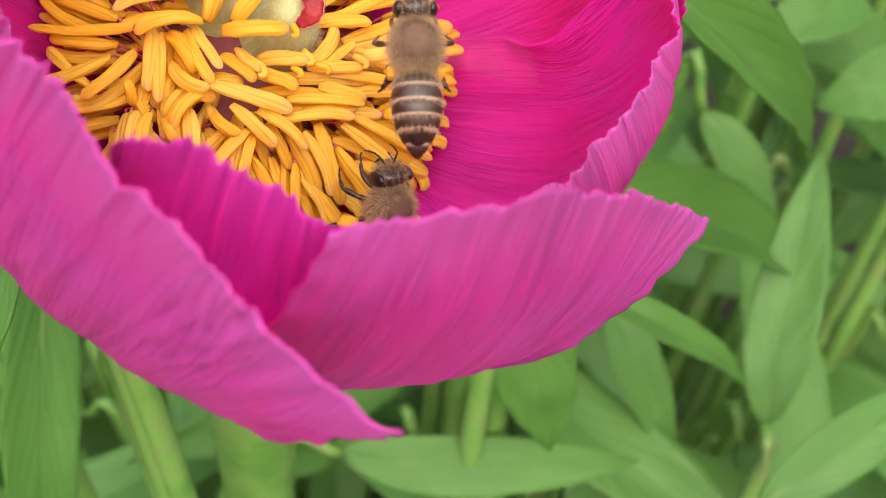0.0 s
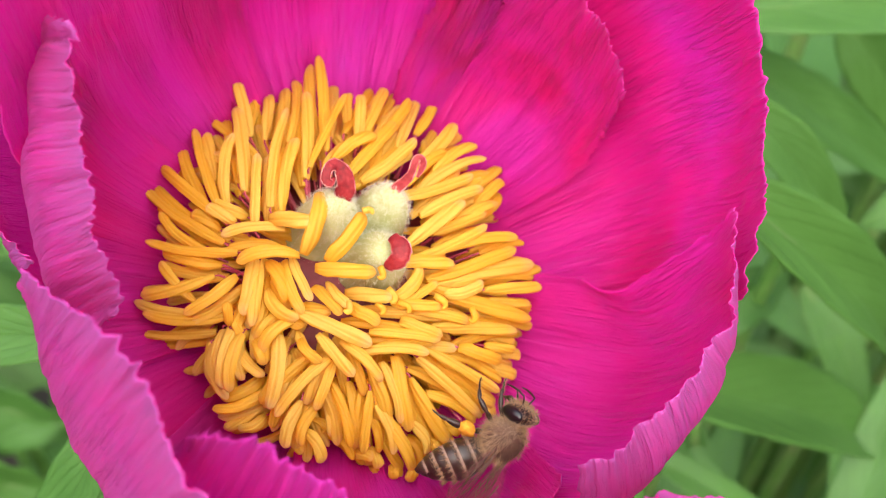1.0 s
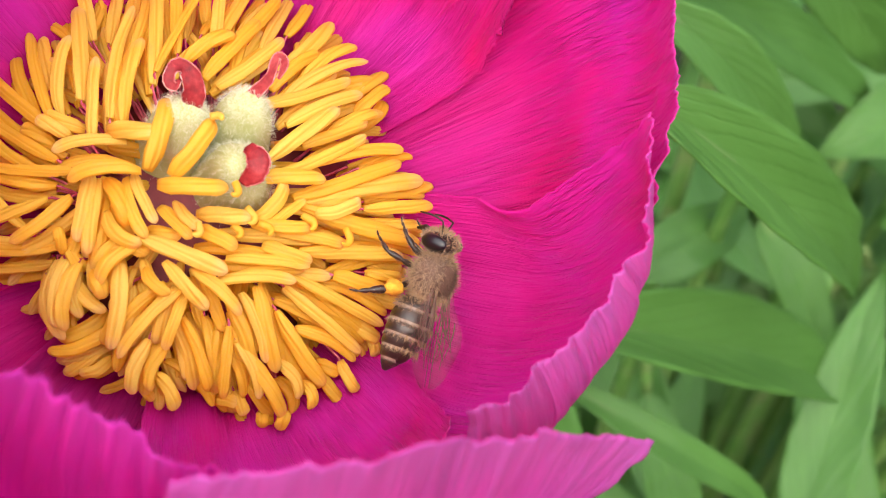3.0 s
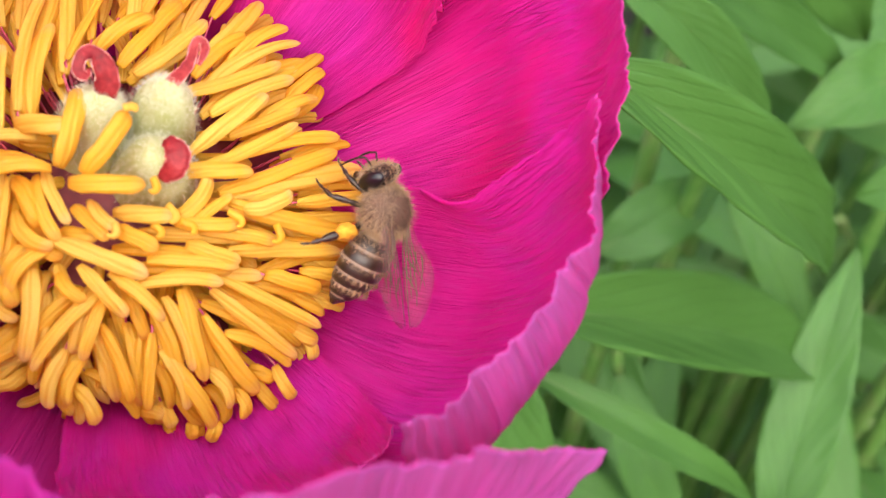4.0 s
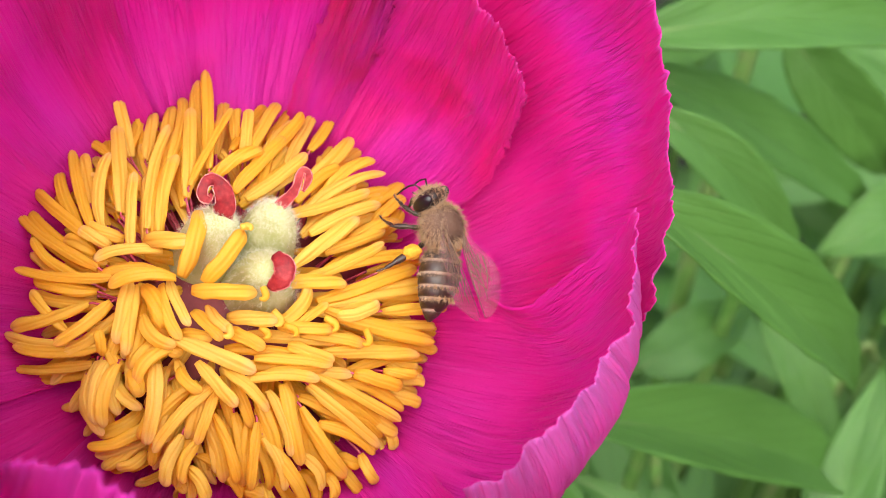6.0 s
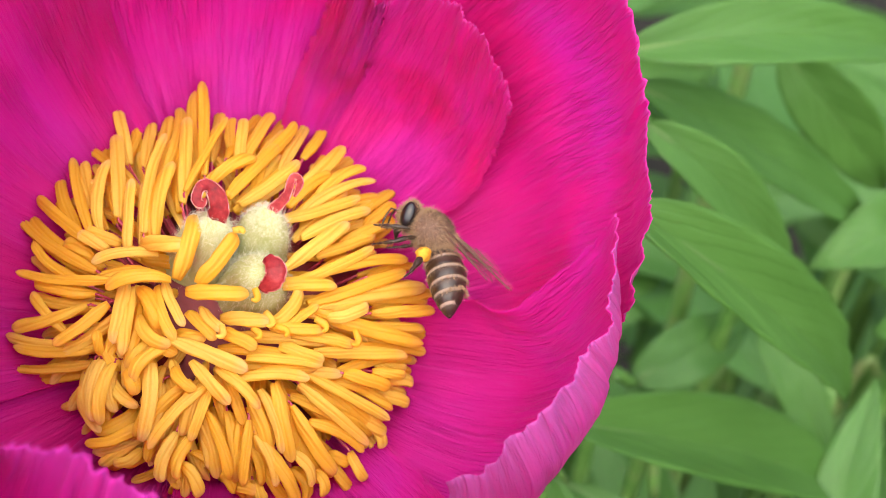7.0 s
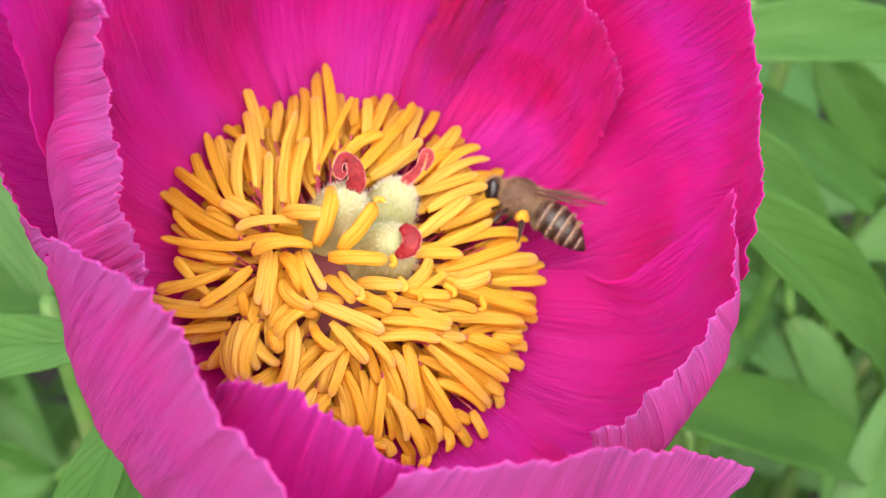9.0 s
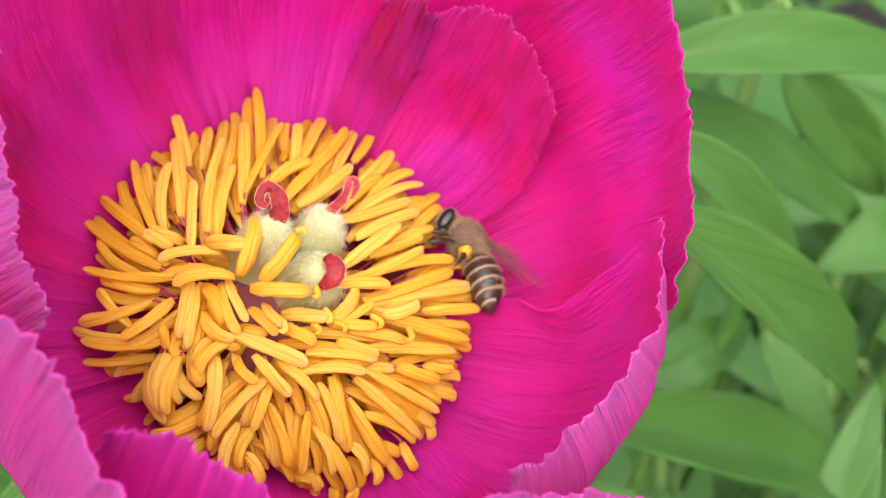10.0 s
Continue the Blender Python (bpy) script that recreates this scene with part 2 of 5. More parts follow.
def leaf_material(name, dark, light, sheen_rough):
    """Green leaflet blade: paler main vein, slanting side veins, mottling."""
    mat, nt, bsdf, out = material(name)
    tc = nt.nodes.new("ShaderNodeTexCoord")
    sep = nt.nodes.new("ShaderNodeSeparateXYZ")
    nt.links.new(tc.outputs["UV"], sep.inputs[0])
    across = math_node(nt, "ABSOLUTE", math_node(nt, "SUBTRACT", sep.outputs["X"], 0.5))
    slant = math_node(nt, "SUBTRACT", math_node(nt, "MULTIPLY", sep.outputs["Y"], 9.0), math_node(nt, "MULTIPLY", across, 7.0))
    wob = uv_noise(nt, 5, 5, 1.0, 3.0)
    slant = math_node(nt, "ADD", slant, math_node(nt, "MULTIPLY", wob, 1.6))
    vein = math_node(nt, "ABSOLUTE", math_node(nt, "SUBTRACT", math_node(nt, "FRACT", slant), 0.5))
    veinmask = ramp(nt, vein, [(0.0, (1, 1, 1)), (0.22, (0, 0, 0))])
    rib = ramp(nt, across, [(0.0, (1, 1, 1)), (0.025, (0, 0, 0))])
    broad = uv_noise(nt, 2.0, 3.0, 1.0, 3.0)
    fine = uv_noise(nt, 60, 90, 1.0, 3.0)
    base = mixed(nt, ramp(nt, broad, [(0.3, (0, 0, 0)), (0.7, (1, 1, 1))]), dark, light)
    base = mixed(nt, math_node(nt, "MULTIPLY", veinmask, 0.34), base, (dark[0] * 0.8, dark[1] * 0.8, dark[2] * 0.8))
    base = mixed(nt, math_node(nt, "MULTIPLY", rib, 0.16), base, (light[0] * 1.7, light[1] * 1.4, light[2] * 1.8))
    info = nt.nodes.new("ShaderNodeObjectInfo")
    base = mixed(nt, math_node(nt, "MULTIPLY", info.outputs["Random"], 0.35), base, (light[0] * 1.3, light[1] * 1.15, light[2] * 0.9))
    nt.links.new(base, bsdf.inputs["Base Color"])
    bsdf.inputs["Roughness"].default_value = sheen_rough
    bsdf.inputs["Specular IOR Level"].default_value = 0.38
    tr = node(nt, "ShaderNodeBsdfTranslucent")
    nt.links.new(mixed(nt, 0.5, base, (light[0] * 2.2, light[1] * 1.6, light[2] * 0.6)), tr.inputs["Color"])
    mix = node(nt, "ShaderNodeMixShader", Fac=0.4)
    nt.links.new(bsdf.outputs[0], mix.inputs[1])
    nt.links.new(tr.outputs[0], mix.inputs[2])
    nt.links.new(mix.outputs[0], out.inputs["Surface"])
    height = math_node(nt, "SUBTRACT", math_node(nt, "MULTIPLY", fine, 0.15), math_node(nt, "MULTIPLY", math_node(nt, "ADD", math_node(nt, "MULTIPLY", veinmask, 0.4), rib), 0.6))
    bumped(nt, [bsdf, tr], height, 0.6, 0.0004)
    return mat


LEAF = leaf_material("leaf_green", (0.056, 0.158, 0.028), (0.094, 0.230, 0.049), 0.45)
LEAF_UNDER = leaf_material("leaf_underside", (0.100, 0.205, 0.052), (0.145, 0.26, 0.078), 0.6)
STEM = plain("stem_green", [(0.06, 0.16, 0.025), (0.12, 0.24, 0.05), (0.16, 0.2, 0.07)], 300, 0.5)
SOIL = plain("dark_soil", [(0.008, 0.007, 0.004), (0.018, 0.014, 0.009), (0.034, 0.026, 0.017)], 60, 0.95, 0.004)

# ---------------------------------------------------------------- the ground
def disc(name, radius, z, rings, sides, bump):
    verts, faces = [(0, 0, z)], []
    for i in range(1, rings + 1):
        r = radius * (i / rings) ** 3
        for k in range(sides):
            w = 2 * math.pi * k / sides
            x, y = r * math.cos(w), r * math.sin(w)
            verts.append((x, y, z + bump * n3(x * 9, y * 9) + 0.4 * bump * n3(x * 31, y * 31)))
    for k in range(sides):
        faces.append((0, 1 + k, 1 + (k + 1) % sides))
    for i in range(rings - 1):
        for k in range(sides):
            a, b = 1 + i * sides + k, 1 + i * sides + (k + 1) % sides
            faces.append((a, a + sides, b + sides, b))
    return mesh_of(name, verts, faces)


ground = part("ground", disc("ground", 400.0, 0.0, 40, 64, 0.03), SOIL)
tagged(ground, "dark crumbly garden soil under the peony leaves", "ground", kind="structure")

# ---------------------------------------------------------------- the peony flower
FOOT = Vector((-0.030, 0.045, 0.0))
flower = thing("peony_flower", "open magenta single peony flower with a dome of yellow stamens", "flower", Matrix.Translation(FOOT))


def on(parent_world, ob):
    """Leaves ob where it was built in the world when it joins its parent."""
    ob.matrix_parent_inverse = parent_world.inverted()
    return ob


def flower_part(name, me, mat, label=""):
    return on(flower.matrix_basis, part(name, me, mat, flower, label))


def petal(name, left, mid, right, ruffle=0.05, teeth=0.02, roll=0.0, seed=0, label="", nu=150, nv=70, bow=0.0, crimp=1.0, lip=0.0, fold_in=0.0, faces_out=None, faces_in=None):
    """A cupped petal between three ribs, each four rows of (turn, distance, height) in the flower's own space, from base to rim."""
    top, low, uvs = [], [], []
    for j in range(nv + 1):
        v = j / nv
        a, b, c = spline(left, v), spline(mid, v), spline(right, v)
        for i in range(nu + 1):
            u = 2 * i / nu - 1
            # the three ribs, joined by a parabola across
            q = a * (u * (u - 1) / 2) + b * (1 - u * u) + c * (u * (u + 1) / 2)
            lobe = 0.5 * n3(u * 2.3 + seed, 7.1) + 0.3 * n3(u * 6.0 + seed, 3.3) + 0.2 * n3(u * 17.0 + seed, 9.7)
            k = v ** 4
            side_wave = 45 * teeth * (n3(v * 9 + seed, 3.0) + 0.5 * n3(v * 26 + seed, 5.0) + 0.35 * n3(v * 60 + seed, 8.0)) * abs(u) ** 9 * v
            end = (abs(u) ** 8) * v
            az, r, h = q
            az += side_wave
            r -= lip * max(0.0, (u - 0.72) / 0.28) ** 1.6 * math.sin(math.pi * max(0.0, (v - 0.3) / 0.7)) ** 0.7
            h += (ruffle * 2.2 * lobe + teeth * n3(u * 34 + seed, 1.7) * 1.3) * k - bow * end
            r += ruffle * (1.3 * n3(u * 3.1 + seed, v * 2.0, 4.0)) * v * v + ruffle * 0.7 * n3(u * 9 + seed, v * 3.0) * k
            r += roll * max(0.0, v - 0.86) / 0.14 * (0.6 + 0.8 * n3(u * 4 + seed, 2.2))
            # the margin folded over inwards
            over = max(0.0, (v - 0.84) / 0.16)
            r -= fold_in * over ** 1.3 * (1 + 0.35 * n3(u * 5 + seed, 4.4) + 0.2 * n3(u * 16 + seed, 2.4))
            h -= 0.45 * fold_in * over * over
            # crimped side edges
            r += 0.05 * crimp * n3(v * 26 + seed, 7.7) * abs(u) ** 10 * v
            # shallow lengthwise folds
            lean = u * (1 + 0.25 * (1 - v)) + 0.12 * n3(v * 2.2, seed * 0.7)
            r += 0.045 * n3(lean * 3.4 + seed, v * 1.3, 5.0) * min(1, v * 2)
            r += 0.015 * n3(lean * 12 + seed, v * 1.8, 1.0) * min(1, v * 2) + 0.009 * n3(lean * 30 + seed, v * 2.6, 2.0) * v
            # sharp creases, broken off here and there
            crease = max(0.0, 1 - abs(n3(lean * 4.6 + seed, v * 1.7, 9.0)) / 0.10)
            r -= 0.030 * crease * min(1.0, v * 1.6) * max(0.0, 0.5 + 1.6 * n3(u * 2.6 + seed, v * 3.0, 12.0))
            edge = max(0.0, v - 0.6) / 0.4
            r += 0.030 * crimp * n3(lean * 34 + 2.2 * n3(u * 5, seed) + seed, v * 4.0, 3.0) * edge * (0.5 + 0.9 * abs(n3(u * 7 + seed, 8.0)) * 2) + 0.02 * crimp * n3(lean * 15 + seed, v * 5.0, 6.0) * edge
            h += 0.05 * abs(n3(u * 15 + seed, 6.1)) * edge * edge - 0.02 * edge
            top.append(cyl(az, r, h))
            uvs.append(((u + 1) / 2, v))
    w = nu + 1
    grid = np.array([tuple(p) for p in top]).reshape(nv + 1, w, 3)
    du, dv = np.gradient(grid, axis=1), np.gradient(grid, axis=0)
    nrm = np.cross(du, dv)
    nrm /= np.maximum(np.linalg.norm(nrm, axis=2, keepdims=True), 1e-9)
    thick = np.linspace(0.045, 0.007, nv + 1)[:, None, None]
    # the outer face lies away from the flower's axis
    mid_out = grid[nv // 2, w // 2] - np.array(HEART)
    side = 1.0 if nrm[nv // 2, w // 2] @ mid_out > 0 else -1.0
    under = grid + nrm * thick * side
    verts = np.concatenate([grid.reshape(-1, 3), under.reshape(-1, 3)]) * CM + np.array(LIFT)
    n = w * (nv + 1)
    faces, mats = [], []
    for j in range(nv):
        for i in range(nu):
            f = (j * w + i, j * w + i + 1, (j + 1) * w + i + 1, (j + 1) * w + i)
            g = tuple(x + n for x in f)
            faces += [f if side < 0 else f[::-1], g[::-1] if side < 0 else g]
            mats += [0, 1]
    ring = [i for i in range(w)] + [j * w + nu for j in range(1, nv + 1)] + [nv * w + i for i in range(nu - 1, -1, -1)] + [j * w for j in range(nv - 1, 0, -1)]
    for x, y in zip(ring, ring[1:] + ring[:1]):
        faces.append((x, y, y + n, x + n) if side > 0 else (y, x, x + n, y + n))
        mats.append(0)
    me = mesh_of(name, verts, faces, uvs + uvs, mats)
    return flower_part(name, me, [faces_in or PETAL_IN, faces_out or PETAL_OUT], label)


# Ribs: (turn in degrees, distance, height), base to rim.
wide_petal = petal("petal", [(-6, .5, -.6), (-2, 2.4, .0), (0, 2.95, .8), (1, 3.2, 1.4), (1, 3.12, 1.93)],
      [(32, .5, -.55), (32, 2.6, .05), (30, 3.2, .9), (28, 3.45, 1.6), (27, 3.45, 2.31)],
      [(68, .5, -.55), (66, 2.8, .0), (62, 3.5, 1.1), (58, 3.7, 2.2), (54.6, 3.66, 3.3)], 0.05, 0.03, 0.0, 3, "broad magenta petal, upright", crimp=0.9)
loose_petal = petal("petal", [(-66, .5, -.55), (-60, 2.1, .1), (-52, 2.71, .7), (-48, 2.87, 1.45), (-44, 2.56, 2.30)],
      [(-24, .5, -.5), (-22, 2.33, .2), (-18, 2.89, .9), (-14.5, 3.05, 1.75), (-12.5, 2.84, 2.55)],
      [(22, .5, -.5), (12, 2.0, .3), (6, 2.58, .70), (11, 2.92, 1.38), (15.5, 3.16, 2.20)], 0.06, 0.045, 0.0, 11, "broad magenta petal with its pale rim turned in", crimp=0.55, lip=0.24, fold_in=0.18)
petal("petal", [(36, .5, -.45), (36, 2.3, .10), (39, 2.75, .52), (43, 2.95, 1.12)],
      [(56, .5, -.45), (56, 2.3, .15), (57, 2.75, .92), (58, 2.88, 1.86)],
      [(84, .5, -.45), (81, 2.2, .00), (77, 2.60, .60), (71, 2.82, 1.60)], 0.05, 0.045, 0.0, 21, "rounded inner magenta petal with a ragged edge", crimp=0.25, faces_out=PETAL_IN)
petal("petal", [(70, .5, -.45), (71, 2.2, .00), (71, 2.62, .60), (72, 2.76, 1.45)],
      [(78, .5, -.45), (77, 2.1, .05), (77, 2.55, .60), (77, 2.86, 1.38)],
      [(88, .5, -.45), (86, 2.2, .00), (84, 2.70, .45), (83, 2.95, 1.05)], 0.10, 0.06, 0.0, 25, "narrow crumpled inner petal", nu=110, crimp=1.6, faces_out=PETAL_IN)
petal("petal", [(58, .5, -.6), (53, 2.8, -.02), (49, 3.75, 1.3), (47, 4.0, 3.1)],
      [(100, .5, -.55), (100, 2.6, .1), (100, 3.2, 1.4), (100, 3.3, 3.2)],
      [(138, .5, -.55), (138, 2.5, .1), (138, 3.1, 1.4), (138, 3.1, 3.2)], 0.08, 0.02, 0.0, 31, "broad magenta back petal")
petal("petal", [(120, .5, -.5), (122, 2.4, .15), (124, 2.85, 1.3), (126, 2.9, 2.6), (127, 3.15, 3.6)],
      [(148, .5, -.5), (148, 2.4, .2), (150, 2.85, 1.5), (152, 2.95, 2.7), (153, 3.2, 3.8)],
      [(182, .5, -.5), (181, 2.42, .25), (180, 2.90, 1.6), (178, 3.02, 2.7), (176, 3.2, 3.7)], 0.06, 0.02, 0.0, 41, "magenta petal, hollowed")
curled_petal = petal("petal", [(152, .5, -.5), (154, 2.4, .2), (160, 2.85, 1.3), (164, 2.95, 2.7), (168.3, 2.63, 3.48)],
      [(180, .5, -.5), (182, 2.4, .2), (185, 2.75, 1.2), (187, 2.75, 2.3), (189.4, 2.31, 3.06)],
      [(212, .5, -.5), (212, 2.25, .1), (212, 2.55, .9), (212, 2.55, 1.7), (211.3, 2.21, 2.3)], 0.07, 0.06, 0.0, 51, "magenta petal with a pale scalloped rim turned in", crimp=1.3)
petal("petal", [(140, .5, -.65), (146, 2.6, .0), (154, 3.4, .7), (159, 3.8, 1.5), (163.7, 3.83, 2.29)],
      [(165, .5, -.65), (168, 2.6, .0), (174, 3.1, .5), (178, 3.3, 1.0), (181.9, 3.29, 1.49)],
      [(192, .5, -.65), (194, 2.4, .0), (195, 2.7, .6), (195.4, 2.85, 1.1), (195.4, 2.8, 1.63)], 0.05, 0.03, 0.0, 61, "outer magenta petal")
front_petal = petal("petal", [(196, .5, -.65), (198, 2.3, .1), (201, 2.7, 1.0), (202, 2.85, 1.9), (203.2, 2.82, 2.86)],
      [(228, .5, -.65), (230, 2.5, .0), (233, 2.95, 1.2), (235, 2.9, 2.6), (235.6, 2.55, 3.95)],
      [(262, .5, -.65), (262, 2.3, -.1), (266, 3.2, 1.1), (271, 3.6, 2.4), (276.8, 3.73, 3.84)], 0.05, 0.03, 0.0, 71, "large front petal with pale pink outside", crimp=1.6)
petal("petal", [(226, .5, -.5), (232, 2.25, .1), (236, 2.70, 1.3), (239, 2.72, 2.6), (240.6, 2.50, 3.80)],
      [(256, .5, -.5), (254, 2.3, .1), (253, 2.76, 1.2), (253, 2.74, 2.5), (252.6, 2.29, 3.70)],
      [(304, .5, -.5), (298, 2.2, .1), (288, 2.70, 1.1), (280, 2.74, 2.3), (276.2, 2.43, 3.36)], 0.08, 0.04, 0.0, 81, "small inner petal with a notched edge", crimp=1.3, faces_out=PETAL_BRIGHTENED, faces_in=PETAL_BRIGHTENED)
petal("petal", [(252, .5, -.6), (254, 2.4, .05), (260, 2.95, 1.2), (266, 2.95, 2.5), (270.1, 2.59, 3.7)],
      [(292, .5, -.6), (290, 2.5, -.05), (297, 3.18, 1.0), (303, 3.12, 2.25), (307.5, 2.64, 3.55)],
      [(304, .5, -.6), (300, 2.75, .05), (309, 3.42, .90), (319, 3.60, 1.5), (332.5, 3.69, 2.06)], 0.05, 0.03, 0.0, 91, "front petal with pale pink outside")

petal("petal", [(262, .5, -.4), (262, 1.5, -.05), (264, 2.1, .35), (268, 2.35, .9)],
      [(292, .5, -.4), (294, 1.6, -.05), (296, 2.3, .35), (298, 2.6, .95)],
      [(326, .5, -.4), (328, 1.6, .0), (326, 2.3, .35), (322, 2.6, .85)], 0.05, 0.03, 0.0, 101, "inner petal on the floor of the cup", nu=60, nv=40)

# receptacle under the stamens, stem and green sepals
rv, rf = [], []
for j in range(9):
    for i in range(24):
        rr = 1.3 * j / 8
        rv.append(place(cyl(i * 15, rr * (1 + 0.04 * n3(i, j)), 0.30 - 0.5 * (j / 8) ** 2 + 0.03 * n3(i * 0.9, j * 0.9))))
for j in range(8):
    for i in range(24):
        rf.append((j * 24 + i, j * 24 + (i + 1) % 24, (j + 1) * 24 + (i + 1) % 24, (j + 1) * 24 + i))
flower_part("receptacle", mesh_of("receptacle", rv, rf), DISC, "dark maroon receptacle")
under = HEART - AXIS * 0.5
stem_pts = [place(under), place(under - AXIS * 1.2), place((-2.3, 2.2, -4.5)), place((-2.6, 3.3, -12)), place((-2.8, 4.2, -30)), FOOT - Vector((0, 0, 0.01))]
stem_pts = [Vector(spline([tuple(p) for p in stem_pts], k / 24)) for k in range(25)]
sv, sf = tube(stem_pts, [0.0055 * (1 - 0.4 * math.exp(-k / 2)) if k > 1 else 0.0045 for k in range(25)], 12)
flower_part("stem", mesh_of("stem", sv, sf), STEM, "smooth green stem")

# ---- carpels
def ball_hairs(points, normals, length, width, bend, rng, droop=Vector((0, 0, 0))):
    """Thin tapering hairs, one blade each."""
    verts, faces = [], []
    for p, n in zip(points, normals):
        d = (n + Vector((rng.uniform(-1, 1), rng.uniform(-1, 1), rng.uniform(-1, 1))) * bend + droop).normalized()
        s = d.cross(Vector((rng.uniform(-1, 1), rng.uniform(-1, 1), rng.uniform(-1, 1)))).normalized() * width / 2
        L = length * rng.uniform(0.6, 1.2)
        k = len(verts)
        verts += [p - s, p + s, p + d * L * 0.55 + s * 0.7 + droop * L * 0.15, p + d * L * 0.55 - s * 0.7 + droop * L * 0.15, p + d * L + droop * L * 0.5]
        faces += [(k, k + 1, k + 2, k + 3), (k + 3, k + 2, k + 4)]
    return verts, faces


def carpel(base, tip, fat, seed):
    rng = random.Random(seed)
    b, t = base, tip
    axis = (t - b)
    length = axis.length
    axis = axis.normalized()
    a = axis.cross(Vector((0.3, 0.5, 0.1))).normalized()
    c = axis.cross(a)
    prof = [(0, 1.45), (.2, 1.30), (.4, 1.18), (.6, 1.08), (.75, .98), (.87, .82), (.95, .60), (1.0, .36)]
    rows, seg = 22, 22
    verts, faces, pts, nrms = [], [], [], []
    for j in range(rows + 1):
        s = j / rows
        k = np.interp(s, [p[0] for p in prof], [p[1] for p in prof]) * fat
        for i in range(seg):
            w = 2 * math.pi * i / seg
            lob = 1 + 0.06 * math.cos(2 * w) + 0.05 * n3(math.cos(w) * 2 + seed, math.sin(w) * 2, s * 3)
            n = a * math.cos(w) + c * math.sin(w)
            p = b + axis * (s * length) + n * (k * lob)
            verts.append(place(p))
            for _ in range(int(2 + 16 * s ** 1.3)):
                q = p + axis * rng.uniform(-.5, .5) * length / rows + a.lerp(c, rng.random()) * rng.uniform(-.035, .035)
                pts.append(place(q))
                nrms.append((n + axis * 0.35).normalized())
    for j in range(rows):
        for i in range(seg):
            faces.append((j * seg + i, j * seg + (i + 1) % seg, (j + 1) * seg + (i + 1) % seg, (j + 1) * seg + i))
    faces.append(tuple(rows * seg + i for i in range(seg)))
    for _ in range(1500):
        w, q = rng.uniform(0, 2 * math.pi), rng.random() ** 0.5
        pts.append(place(b + axis * (length * (1.0 - 0.10 * q ** 3)) + (a * math.cos(w) + c * math.sin(w)) * (fat * 0.7 * q)))
        nrms.append((axis + (a * math.cos(w) + c * math.sin(w)) * q).normalized())
    ob = flower_part("carpel", mesh_of("carpel", verts, faces), CARPEL, "pale green downy carpel")
    hv, hf = ball_hairs(pts, nrms, 0.00050, 0.000017, 1.0, rng)
    down = part("down", mesh_of("down", hv, hf), DOWN, ob, "short white down")
    tagged(down, kind="stuff")
    return ob


def stigma(parent, path, widths, thin, facing, label):
    """A flattened red crest along a curling path, with a pale rim."""
    pts = [Vector(spline(path, k / 20)) for k in range(21)]
    ws = [float(spline([(w,) for w in widths], k / 20)[0]) for k in range(21)]
    verts, faces, rim_l, rim_r = [], [], [], []
    side0 = Vector(facing).normalized()
    seg = 12
    for k, p in enumerate(pts):
        d = (pts[min(k + 1, 20)] - pts[max(k - 1, 0)]).normalized()
        across = d.cross(side0).normalized()
        flat = across.cross(d)
        wob = 1 + 0.16 * n3(k * 0.6, 2.0, ws[3] * 50) + 0.14 * n3(k * 1.7, 5.0, ws[3] * 50)
        for i in range(seg):
            w = 2 * math.pi * i / seg
            verts.append(place(p + across * (math.cos(w) * ws[k] * wob) + flat * (math.sin(w) * thin * (1 + 0.5 * n3(k * 0.9, math.cos(w) * 2.5, ws[2] * 40)) + abs(math.cos(w)) ** 3 * 0.03)))
        rim_l.append(place(p + across * ws[k] * wob + flat * (0.03 + 0.012 * n3(k * 1.9, 1.0))))
        rim_r.append(place(p - across * ws[k] * wob + flat * (0.03 + 0.012 * n3(k * 1.9, 4.0))))
    for k in range(20):
        for i in range(seg):
            faces.append((k * seg + i, k * seg + (i + 1) % seg, (k + 1) * seg + (i + 1) % seg, (k + 1) * seg + i))
    faces += [tuple(range(seg))[::-1], tuple(20 * seg + i for i in range(seg))]
    ob = part("stigma", mesh_of("stigma", verts, faces), STIGMA, parent, label)
    for line in (rim_l, rim_r):
        v, f = tube(line, [0.00003 + 0.00007 * (0.5 + n3(i * 1.4, 3.0)) for i in range(21)], 6)
        part("stigma_rim", mesh_of("stigma_rim", v, f), STIGMA_RIM, parent)
    return ob


c_left = carpel(cyl(142, 0.53, -0.05), cyl(121, 0.57, 0.95), 0.225, 1)
c_back = carpel(cyl(78, 0.51, -0.05), cyl(77, 0.66, 0.95), 0.215, 2)
c_front = carpel(cyl(51, 0.15, -0.05), cyl(29, 0.23, 1.00), 0.25, 3)
EYEWARD = (0.2, -0.66, 0.72)
stigma(c_left, [cyl(118, .60, .90), cyl(114, .69, 1.00), cyl(115, .79, 1.06), cyl(119, .86, 1.10), cyl(124, .84, 1.12), cyl(128, .77, 1.10), cyl(126, .72, 1.08), cyl(123, .75, 1.07)],
       [.080, .084, .072, .056, .046, .038, .030, .016], .045, EYEWARD, "curled red stigma")
stigma(c_back, [cyl(80, .68, .88), cyl(74, .79, .95), cyl(72, .89, 1.02), cyl(73, .97, 1.07), cyl(73, 1.03, 1.10), cyl(70.5, 1.04, 1.10), cyl(68.5, .99, 1.06), cyl(68, .90, 1.02)],
       [.035, .045, .034, .030, .026, .028, .028, .010], .03, EYEWARD, "slender curled red stigma")
